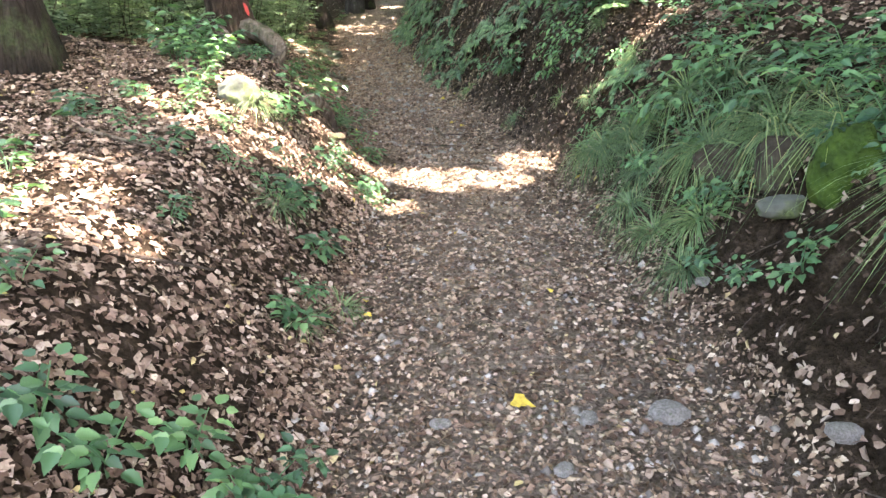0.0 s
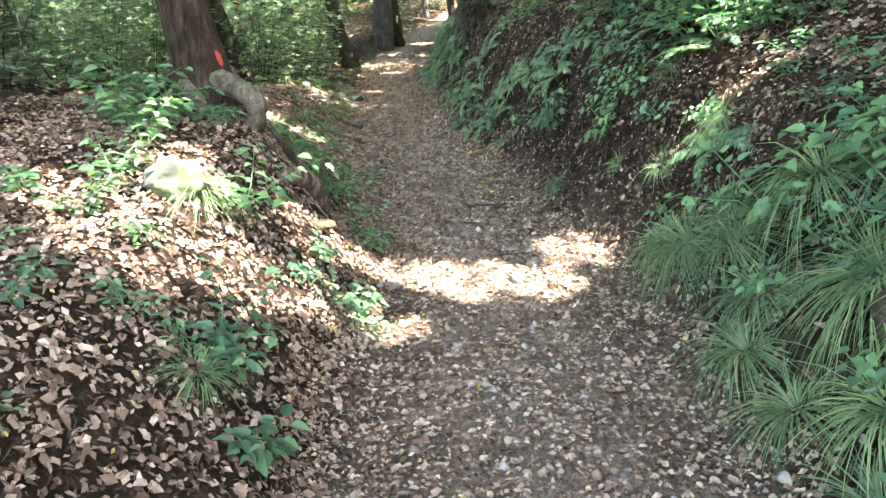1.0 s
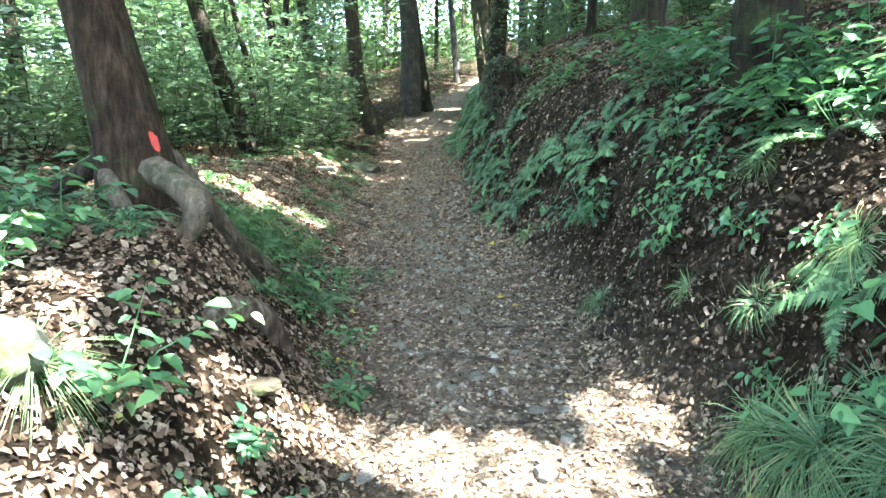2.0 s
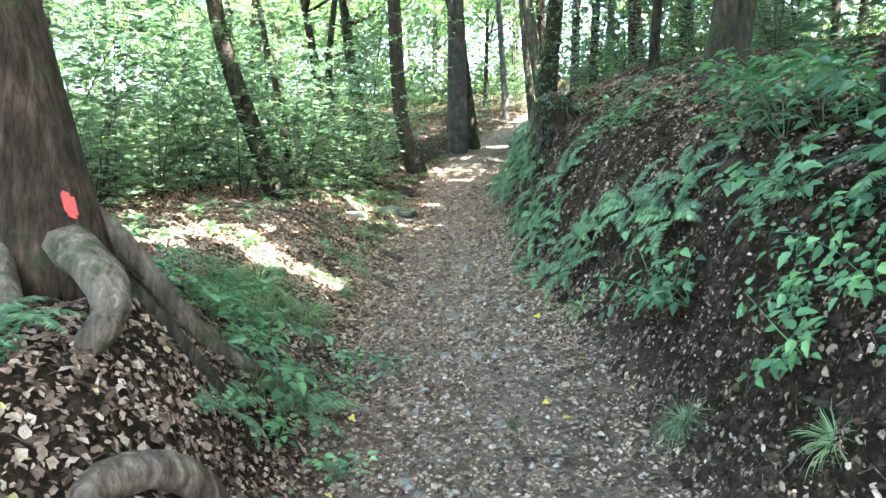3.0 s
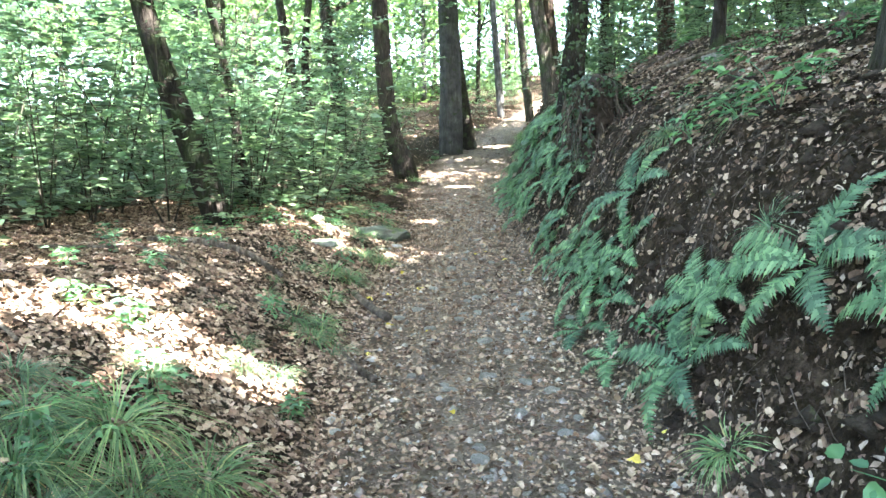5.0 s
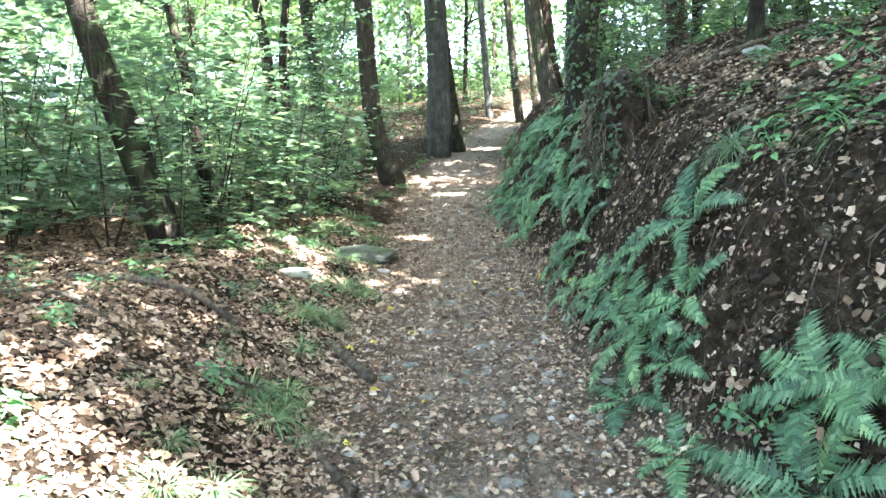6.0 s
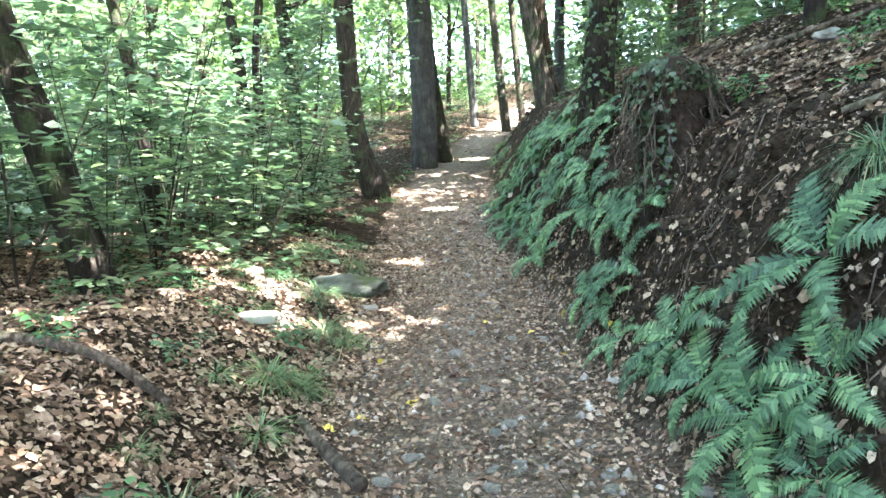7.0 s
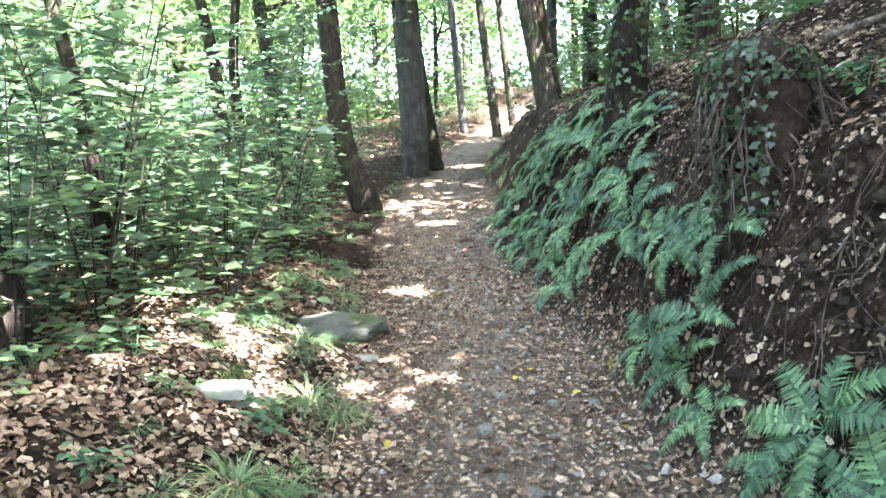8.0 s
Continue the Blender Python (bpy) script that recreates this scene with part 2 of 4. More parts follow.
def rise(d, y, stations, table):
    half, high, broad, beyond = (np.interp(y, stations, row) for row in table)
    s = np.clip((d - half) / broad, 0, 1)
    knee = s * s * (3 - 2 * s) * 0.55 + s * 0.45
    past = np.clip(d - half - broad, 0, 14)
    return high * knee + beyond * np.minimum(past, 1.5) + np.minimum(beyond, 0.09) * np.clip(past - 1.5, 0, 14)


def land(x, y):
    """Height of the smooth land, without its small unevenness."""
    x, y = np.asarray(x, float), np.asarray(y, float)
    u = x - trail_x(y)
    return trail_z(y) + np.where(u < 0, rise(-u, y, LEFT_Y, LEFT), rise(u, y, RIGHT_Y, RIGHT))


def on_trail(x, y):
    u = x - trail_x(y)
    half = np.where(u < 0, np.interp(y, LEFT_Y, LEFT[0]), np.interp(y, RIGHT_Y, RIGHT[0]))
    return np.clip(1.25 - np.abs(u) / half * 0.75 - 0.5 * np.clip(np.abs(u) - half, 0, 1) * 3, 0, 1)

# ---- tools ----
rng = np.random.default_rng(7)


def uneven(x, y):
    """Small unevenness of the ground at one place."""
    t = float(on_trail(x, y))
    v = Vector((x, y, 0.0))
    u = x - float(trail_x(y))
    steep = min(1.0, max(0.0, (u - 0.8) * 3)) * (1.0 if u < 2.2 else 0.4)
    return (noise.noise(v * 3.6) * 0.1 + noise.noise(v * 7.3) * 0.07) * steep + (noise.noise(v * 0.9) * 0.09 + noise.noise(v * 2.7) * 0.05) * (1 - 0.75 * t) + noise.noise(v * 8.0) * 0.022 * (1 - 0.4 * t)


def ground_z(x, y):
    return float(land(x, y)) + uneven(x, y)


def mesh_np(name, V, F, material):
    """A mesh from arrays of vertices and of faces that all have the same number of corners."""
    V, F = np.asarray(V, np.float32), np.asarray(F, np.int32)
    me = bpy.data.meshes.new(name)
    n, k = F.shape
    me.vertices.add(len(V))
    me.vertices.foreach_set("co", V.ravel())
    me.loops.add(n * k)
    me.loops.foreach_set("vertex_index", F.ravel())
    me.polygons.add(n)
    me.polygons.foreach_set("loop_start", np.arange(n, dtype=np.int32) * k)
    me.update(calc_edges=True)
    me.materials.append(material)
    return me


def joined(pieces):
    """Arrays (V, F) put into one."""
    vs, fs, at = [], [], 0
    for V, F in pieces:
        vs.append(V)
        fs.append(F + at)
        at += len(V)
    return np.concatenate(vs), np.concatenate(fs)


def unit(a):
    a = np.asarray(a, float)
    return a / np.maximum(np.linalg.norm(a, axis=-1, keepdims=True), 1e-9)


# leaf patterns: along, across, up; and their faces
DIAMOND = (np.array([(0, 0, 0), (0.45, -0.5, 0.12), (1, 0, -0.05), (0.45, 0.5, 0.12)]), np.array([(0, 1, 2, 3)]))
CRUMPLED = (np.array([(0, 0, 0), (0.2, -0.5, 0.3), (0.8, -0.3, 0.42), (1, 0.1, 0.0), (0.7, 0.5, 0.32), (0.22, 0.36, 0.1)]), np.array([(0, 1, 2, 3), (0, 3, 4, 5)]))
BROAD = (np.array([(0, 0, 0), (0.06, -0.24, 0.1), (0.22, -0.44, 0.16), (0.36, -0.4, 0.12), (0.5, -0.43, 0.12), (0.64, -0.28, 0.04), (0.82, -0.18, -0.04), (1, 0, -0.2),
                   (0.82, 0.18, -0.04), (0.64, 0.28, 0.04), (0.5, 0.43, 0.12), (0.36, 0.4, 0.12), (0.22, 0.44, 0.16), (0.06, 0.24, 0.1)]),
         np.array([(0, 1, 2, 3, 4, 5, 6, 7), (0, 7, 8, 9, 10, 11, 12, 13)]))
PINNA = (np.array([(0, 0, 0), (0.1, -0.5, 0), (0.19, -0.27, 0), (0.34, -0.44, 0), (0.42, -0.2, 0), (0.58, -0.32, 0), (0.68, -0.11, 0), (1, 0, -0.1),
                   (0.68, 0.11, 0), (0.58, 0.32, 0), (0.42, 0.2, 0), (0.34, 0.44, 0), (0.19, 0.27, 0), (0.1, 0.5, 0)]),
         np.array([(0, 1, 2, 3, 4, 5, 6, 7), (0, 7, 8, 9, 10, 11, 12, 13)]))
LOBED = (np.array([(0, 0, 0), (-0.05, -0.4, 0.05), (0.3, -0.55, 0.0), (0.45, -0.3, 0.05), (1, 0, -0.1), (0.45, 0.3, 0.05), (0.3, 0.55, 0.0), (-0.05, 0.4, 0.05)]),
         np.array([(0, 1, 2, 3), (0, 3, 4, 5), (0, 5, 6, 7)]))


def leaves(P, D, N, length, width, pattern):
    """Many leaves at once: foot P, direction D, face N, each of its own length and width."""
    T, F = pattern
    D = unit(D)
    S = unit(np.cross(D, N))
    U = np.cross(S, D)
    L, W = (np.broadcast_to(np.asarray(v, float), len(P))[:, None, None] for v in (length, width))
    V = (np.asarray(P)[:, None, :] + L * T[None, :, 0:1] * D[:, None, :] + W * T[None, :, 1:2] * S[:, None, :] + W * T[None, :, 2:3] * U[:, None, :])
    k = len(T)
    return V.reshape(-1, 3), (F[None] + (np.arange(len(P)) * k)[:, None, None]).reshape(-1, F.shape[1])


def tube(points, radii, sides=8, wobble=0.0, seed=0):
    """A limb along points with its own radius at each, closed at both ends; quads."""
    pts, radii = np.asarray(points, float), np.asarray(radii, float)
    tang = unit(np.gradient(pts, axis=0))
    ref = np.array([0, 0, 1.0]) if abs(tang[0, 2]) < 0.8 else np.array([1.0, 0, 0])
    a = np.linspace(0, 2 * np.pi, sides, endpoint=False)
    r = np.random.default_rng(seed)
    lobes = 1 + wobble * (np.cos(a * 3 + r.uniform(0, 6)) * 0.5 + np.cos(a * 5 + r.uniform(0, 6)) * 0.35 + np.cos(a * 2 + r.uniform(0, 6)) * 0.4)
    V, F = [], []
    for i, (p, t, q) in enumerate(zip(pts, tang, radii)):
        x = unit(np.cross(ref, t))
        y = np.cross(t, x)
        jit = lobes * (1 + wobble * 0.5 * r.standard_normal(sides) * 0.4)
        V.append(p + q * jit[:, None] * (np.cos(a)[:, None] * x + np.sin(a)[:, None] * y))
    V.append(pts[:1] - tang[:1] * radii[0] * 0.2)
    V.append(pts[-1:] + tang[-1:] * radii[-1] * 0.3)
    n = len(pts)
    for i in range(n - 1):
        for j in range(sides):
            k = (j + 1) % sides
            F.append((i * sides + j, i * sides + k, (i + 1) * sides + k, (i + 1) * sides + j))
    for j in range(0, sides, 2):
        k, l = (j + 1) % sides, (j + 2) % sides
        F.append((n * sides, l, k, j))
        F.append((n * sides + 1, (n - 1) * sides + j, (n - 1) * sides + k, (n - 1) * sides + l))
    return np.concatenate(V), np.array(F)


def twig(a, b, c, r0, bent=False):
    """A thin bent twig of three sides."""
    pts = np.array([a, b, c], float)
    w = unit(pts[2] - pts[0])
    x = unit(np.cross(w, (0.3, 0.2, 1.0)))
    y = np.cross(w, x)
    ring = np.array([(math.cos(q), math.sin(q)) for q in (0, 2.09, 4.19)])
    pts, rs = (pts, (r0, r0 * 0.7, r0 * 0.25)) if bent else (pts[::2], (r0, r0 * 0.25))
    V = np.concatenate([p + r * (ring[:, :1] * x + ring[:, 1:] * y) for p, r in zip(pts, rs)])
    return V, np.array([(i * 3 + j, i * 3 + (j + 1) % 3, i * 3 + 3 + (j + 1) % 3, i * 3 + 3 + j) for i in range(len(pts) - 1) for j in range(3)])


def smooth_line(points, n):
    """n places along a soft line through a few points."""
    p = np.asarray(points, float)
    s = np.concatenate([[0], np.cumsum(np.linalg.norm(np.diff(p, axis=0), axis=1))])
    q = np.linspace(0, s[-1], n)
    out = np.stack([np.interp(q, s, p[:, i]) for i in range(3)], 1)
    for _ in range(2):
        out[1:-1] = (out[:-2] + 2 * out[1:-1] + out[2:]) / 4
    return out


def part(name, data, parent, label="", soft=True):
    ob = new(name, data)
    ob.parent = parent
    if soft:
        data.polygons.foreach_set("use_smooth", np.ones(len(data.polygons), bool))
    if label:
        tagged(ob, label)
    return ob


def thing(name, place, label, category, group=""):
    ob = new(name)
    ob.empty_display_size = 0.05
    ob.matrix_basis = pose(*place)
    return tagged(ob, label, category, group)


def lone(name, data, place, label, category, group="", kind="", soft=True):
    ob = new(name, data)
    ob.matrix_basis = place if isinstance(place, Matrix) else pose(*place)
    if soft:
        data.polygons.foreach_set("use_smooth", np.ones(len(data.polygons), bool))
    return tagged(ob, label, category, group, kind)


def turned(x, y, dz=0.0, spin=0.0, size=1.0, lean=0.35):
    """A pose on the ground at x, y that leans a little with the slope."""
    e = 0.12
    n = Vector((-(float(land(x + e, y)) - float(land(x - e, y))) / (2 * e) * lean, -(float(land(x, y + e)) - float(land(x, y - e))) / (2 * e) * lean, 1)).normalized()
    q = Vector((0, 0, 1)).rotation_difference(n)
    return Matrix.Translation((x, y, ground_z(x, y) + dz)) @ q.to_matrix().to_4x4() @ pose(0, 0, 0, 0, 0, spin) @ Matrix.Diagonal((size, size, size, 1))


def put_copy(ob, m):
    c = copy_thing(ob, m)
    c.matrix_basis = m
    return c


def beside(u, y):
    """x at u metres to the right of the trail's middle."""
    return float(trail_x(y)) + u

# ---- the ground, one sheet to the horizon ----
def spaced(fine0, fine1, step, reach0, reach1, grow=1.13):
    mid = list(np.arange(fine0, fine1, step))
    out, s = mid[-1], step
    while out < reach1:
        s *= grow
        out += s
        mid.append(out)
    low, out, s = [], mid[0], step
    while out > reach0:
        s *= grow
        out -= s
        low.append(out)
    return np.array(low[::-1] + mid)


def build_ground():
    us, ys = spaced(-3.4, 3.0, 0.06, -420, 420), spaced(0.6, 17, 0.08, -420, 600)
    U, Y = np.meshgrid(us, ys)
    X = U + trail_x(Y)
    Z = land(X, Y)
    T = on_trail(X, Y)
    near = (np.abs(U) < 40) & (Y > -30) & (Y < 70)
    fx, fy, fz = X.ravel(), Y.ravel(), Z.ravel()
    for i in np.flatnonzero(near.ravel()):
        fz[i] += uneven(fx[i], fy[i])
    n, k = U.shape
    i = np.arange((n - 1) * k).reshape(n - 1, k)[:, :-1].ravel()
    me = mesh_np("ground", np.stack([fx, fy, fz], 1), np.stack([i, i + 1, i + k + 1, i + k], 1), SOIL)
    at = me.attributes.new("trail", "FLOAT", "POINT")
    at.data.foreach_set("value", T.ravel().astype(np.float32))
    return lone("ground", me, (0, 0, 0), "brown forest soil with a trodden earth trail climbing between banks", "ground", kind="structure")


ground = build_ground()


def strewn(n, y0, y1, u0, u1, power=1.0):
    """Places on the ground, more of them towards y0."""
    y = y0 + (y1 - y0) * rng.random(n) ** power
    x = trail_x(y) + rng.uniform(u0, u1, n)
    z = land(x, y) + np.array([uneven(a, b) for a, b in zip(x, y)])
    e = 0.06
    nx = -(land(x + e, y) - land(x - e, y)) / (2 * e)
    ny = -(land(x, y + e) - land(x, y - e)) / (2 * e)
    return np.stack([x, y, z], 1), unit(np.stack([nx, ny, np.ones(n)], 1))


def build_litter(n, y0, y1, u0, u1, size, power, name, label, material, keep=None, pattern=CRUMPLED, lift=0.006):
    P, N = strewn(n, y0, y1, u0, u1, power)
    if keep is not None:
        ok = rng.random(n) < keep(P[:, 0], P[:, 1])
        P, N = P[ok], N[ok]
    m = len(P)
    D = np.cross(N, rng.standard_normal((m, 3))) + 0.12 * rng.standard_normal((m, 3))
    L = size * np.minimum(0.45 + rng.gamma(3.0, 0.19, m), 1.7)
    V, F = leaves(P + N * lift, D, N + 0.7 * rng.standard_normal((m, 3)), L, L * rng.uniform(0.45, 0.75, m), pattern)
    return lone(name, mesh_np(name, V, F, material), (0, 0, 0), label, "leaf litter", kind="stuff", soft=False)


def sides_only(x, y):
    """Whole leaves lie thick beside the trail, thin on it and on the steep bare bank."""
    u = x - trail_x(y)
    bank = np.clip((u - 0.85) * 4, 0, 1) * np.clip((2.0 - u) * 3, 0, 1)
    return (1.0 - 0.72 * on_trail(x, y)) * (1 - 0.6 * bank)


def away_from_trail(x, y):
    u = x - trail_x(y)
    return np.where((y > 0.5) & (u > -4) & (u < 6), 0.0, 1.0)


def bank_only(x, y):
    u = x - trail_x(y)
    return np.clip((u - 0.75) * 4, 0, 1) * np.clip((2.3 - u) * 3, 0, 1)


build_litter(66000, 0.8, 9.2, -3.3, 2.9, 0.03, 1.15, "leaf_litter", "dry brown fallen leaves covering soil and banks", LITTER, sides_only)
build_litter(62000, 8.8, 17.5, -4.2, 2.6, 0.036, 1.1, "leaf_litter", "dry tan fallen leaves beside the upper trail", LITTER_TAN, sides_only)
build_litter(30000, 8.6, 16.5, -4.2, -0.75, 0.038, 1.1, "leaf_litter", "dry tan fallen leaves lying thick beside the upper trail", LITTER_TAN, pattern=DIAMOND)
build_litter(44000, 5.0, 17.5, 0.7, 2.5, 0.024, 1.2, "leaf_litter", "fine dark leaf crumbs on the earth bank", LITTER_DARK, bank_only, DIAMOND)
build_litter(34000, -12, 30, -16, 13, 0.075, 1.0, "leaf_litter", "dry brown fallen leaves under the trees all round", LITTER, away_from_trail, DIAMOND)
build_litter(18000, 16, 45, -10, 9, 0.08, 1.3, "leaf_litter", "dry brown fallen leaves under the trees uphill", LITTER, pattern=DIAMOND)
build_litter(36000, 5, 22, 1.8, 6.2, 0.034, 1.1, "leaf_litter", "dry brown fallen leaves on the slope above the bank", LITTER)
build_litter(26000, 0.8, 9, -2.8, -0.7, 0.034, 1.2, "leaf_litter", "brown fallen leaves lying thick on the mound", LITTER, pattern=DIAMOND)
build_litter(78000, 0.8, 24, -0.95, 0.95, 0.024, 1.35, "leaf_litter", "broken brown leaf scraps trodden into the trail", LITTER_TAN, pattern=DIAMOND)
build_litter(42, 1.5, 15, -0.9, 0.9, 0.06, 1.0, "fallen_leaf", "fresh yellow leaves lying scattered on the trail", YELLOW, pattern=LOBED, lift=0.012)
# ---- trees ----
# sunlit spots on the forest floor: each is a hole in the crowns towards the sun (x, y, radius)
GAPS = ((-1.6, 2.7, 0.22), (-1.3, 2.58, 0.14), (-1.8, 2.9, 0.18), (-1.6, 3.15, 0.13), (-2.1, 2.75, 0.16), (-1.8, 4.55, 0.16), (-1.6, 4.35, 0.15), (-1.38, 4.16, 0.17), (-1.16, 4.2, 0.18),
        (-0.96, 4.38, 0.16), (-0.75, 4.73, 0.14), (-0.55, 4.85, 0.13), (-0.38, 4.9, 0.1), (-1.3, 4.75, 0.1), (-1.55, 5.18, 0.14), (-0.95, 5.25, 0.14), (-0.8, 5.5, 0.1), (-0.6, 5.75, 0.12),
        (-0.36, 5.7, 0.1), (0.0, 5.6, 0.2), (0.34, 5.45, 0.2), (0.68, 6.05, 0.15), (0.92, 5.98, 0.15), (1.1, 6.0, 0.12), (1.24, 5.95, 0.11), (1.38, 5.9, 0.11), (1.55, 5.75, 0.12), (1.4, 6.2, 0.1),
        (-1.95, 10.0, 0.15), (-2.2, 9.95, 0.13), (-2.45, 9.85, 0.14), (-2.7, 9.8, 0.13), (-2.95, 9.75, 0.15), (-3.2, 9.3, 0.16), (-3.6, 9.25, 0.2), (-2.3, 9.65, 0.12),
        (-2.1, 16.3, 0.12), (-2.2, 20.9, 0.2), (-2.0, 31.1, 0.4), (-0.7, 43.0, 1.2), (0.6, 48.0, 1.8), (3.0, 21.0, 0.5))
GAP_AT = np.array([(x, y, float(land(x, y))) for x, y, _ in GAPS])
GAP_R = np.array([r for _, _, r in GAPS])
SUN_NP = np.array(SUN)


def lets_sun(P, margin=0.23):
    """True for places that stand between the sun and one of the sunlit spots."""
    out = np.zeros(len(P), bool)
    for c, r in zip(GAP_AT, GAP_R):
        d = P - c
        off = d - (d @ SUN_NP)[:, None] * SUN_NP
        out |= (np.linalg.norm(off, axis=1) < r * rng.uniform(0.85, 1.15, len(P)) + margin)
    return out


def crown_leaves(centre, spread, tall, count, r):
    """Clumps of leaves in an uneven, gappy crown."""
    clumps = max(8, count // 50)
    c = unit(r.standard_normal((clumps, 3))) * r.uniform(0.35, 1, (clumps, 1)) ** 0.6 * (spread, spread, tall) + centre
    which = r.integers(0, clumps, count)
    P = c[which] + r.standard_normal((count, 3)) * (0.55, 0.55, 0.3)
    D = unit(P - centre) * (1, 1, 0.3) + 0.6 * r.standard_normal((count, 3))
    N = np.array([0, 0, 1.0]) + 0.5 * r.standard_normal((count, 3))
    return P, D, N


def tree(points, radii, bark, label, crown=(7.5, 3.2, 2.6, 2600), limbs=5, seed=0, name="tree", group="", sides=12, wobble=0.08, leaf=0.29):
    """points: the trunk's line, foot first, in the world; crown: height of its middle above the foot, breadth, half height, leaves."""
    r = np.random.default_rng(seed)
    foot = np.array(points[0], float)
    ob = thing(name, tuple(foot), label, "tree", group)
    line = [np.zeros(3)] + [np.array(p, float) - foot for p in points[1:]]
    line[0] = line[0] - (0, 0, 0.25)
    high = crown[0]
    last, way = line[-1], unit(line[-1] - line[-2])
    way = unit(way * (0.6, 0.6, 1))
    line.append(last + way * max(0.5, (high - last[2])))
    rr = list(radii) + [radii[-1] * 0.5]
    n = 30 if sides > 8 else 16
    pts = smooth_line(line, n)
    s = np.linspace(0, 1, len(rr))
    seg = np.concatenate([[0], np.cumsum(np.linalg.norm(np.diff(np.array(line), axis=0), axis=1))])
    rad = np.interp(np.linspace(0, seg[-1], n), seg, rr)
    V, F = tube(pts, rad, sides, wobble, seed)
    part("trunk", mesh_np("trunk", V, F, bark), ob)
    top = pts[-1]
    for i in range(limbs):
        a, h = r.uniform(0, 6.28), r.uniform(0.55, 0.95)
        b = pts[int(h * (n - 1))]
        out = np.array([math.cos(a), math.sin(a), r.uniform(0.3, 0.9)])
        k = r.uniform(1.2, crown[1])
        lp = smooth_line([b, b + out * k * 0.5, b + out * k * (1, 1, 1.25) + r.standard_normal(3) * 0.25], 7)
        if lets_sun(lp + foot, 0.05).any():
            continue
        V, F = tube(lp, np.linspace(rad[int(h * (n - 1))] * 0.55, 0.012, 7), 6, 0.05, seed + i)
        part("limb", mesh_np("limb", V, F, bark), ob)
    if crown[3]:
        P, D, N = crown_leaves(top + (0, 0, crown[2] * 0.25), crown[1], crown[2], crown[3], r)
        L = leaf * r.uniform(0.7, 1.3, len(P))
        gap = lets_sun(P + unit(D) * leaf * 0.5 + foot, leaf * 0.42)
        L[gap] = r.uniform(0.09, 0.17, gap.sum())      # leaves in the gaps shrunk, and thinned below, to dapple the light
        ok = ~gap | (r.random(len(P)) < 0.42)
        P, D, N, L = P[ok], D[ok], N[ok], L[ok]
        V, F = leaves(P, D, N, L, L * 0.62, DIAMOND)
        part("crown", mesh_np("crown", V, F, CROWN), ob, soft=False)
    return ob


def foot_at(x, y):
    return (x, y, ground_z(x, y))


# the large leaning trunk with the painted trail mark, on the left mound
BIG = (-1.98, 6.5)
big_z = ground_z(*BIG)
big_tree = tree([(BIG[0] + 0.1, BIG[1], big_z), (-1.88, 6.47, 2.05), (-1.96, 6.45, 2.44), (-2.09, 6.45, 2.95), (-2.35, 6.5, 4.2)], (0.3, 0.2, 0.175, 0.165, 0.15), BARK_RED,
                "large leaning brown trunk with spreading roots and red paint mark", (8.5, 3.4, 2.6, 3000), 5, 3, "marked_tree", sides=20, wobble=0.07)
tree([foot_at(-3.48, 22.2), (-3.54, 22.2, 3.02), (-3.66, 22.2, 3.3), (-3.86, 22.2, 3.75), (-4.0, 22.2, 4.6), (-4.1, 22.2, 6.7)], (0.2, 0.3, 0.24, 0.19, 0.19, 0.18), BARK_DARK,
     "dark tree with swollen foot beside the trail", (9.5, 3.4, 2.8, 2600), 5, 11, "tree", "trees by the trail", wobble=0.12)
tree([foot_at(-3.45, 29.2), (-3.41, 29.2, 6.3), (-3.46, 29.2, 8.8)], (0.4, 0.35, 0.31), BARK_SMOOTH,
     "straight smooth grey beech trunk beside the trail", (11, 4.0, 3.0, 3000), 6, 12, "tree", "trees by the trail")
tree([foot_at(-3.0, 30.6), (-3.3, 30.8, 6.5), (-3.6, 31, 9.0)], (0.34, 0.22, 0.2), BARK_DARK,
     "dark slanting trunk close behind a grey beech", (11, 3.0, 2.6, 2000), 4, 13, "tree", "trees by the trail")
ivy_tree = tree([foot_at(-0.02, 16.2), (0.0, 16.15, 4.1), (0.07, 16.1, 4.7), (0.2, 16.1, 6.2)], (0.2, 0.15, 0.135, 0.12), BARK_DARK,
                "ivy-clad dark trunk on top of the fern bank", (8.5, 3.0, 2.4, 2400), 5, 14, "tree", "trees on the bank", wobble=0.14)
tree([foot_at(-0.1, 23.0), (-0.34, 23, 5.6), (-0.53, 23, 6.7), (-0.8, 23, 8.5)], (0.24, 0.17, 0.16, 0.14), BARK,
     "pale brown tree leaning over the trail", (9, 3.0, 2.6, 2400), 5, 15, "tree", "trees on the bank")
tree([foot_at(0.12, 23.5), (-0.08, 23.5, 5.2), (-0.25, 23.5, 6.8)], (0.2, 0.15, 0.13), BARK_RED,
     "reddish trunk standing close beside another tree", (9, 2.6, 2.4, 2000), 4, 16, "tree", "trees on the bank")
tree([foot_at(-3.62, 13.15), (-3.96, 13.2, 2.84), (-4.3, 13.2, 3.75), (-4.5, 13.2, 4.4)], (0.15, 0.13, 0.12, 0.11), BARK_DARK,
     "dark mossy tree leaning away from the trail", (7.5, 3.0, 2.4, 2400), 5, 17, "tree", "trees below the trail", wobble=0.12)
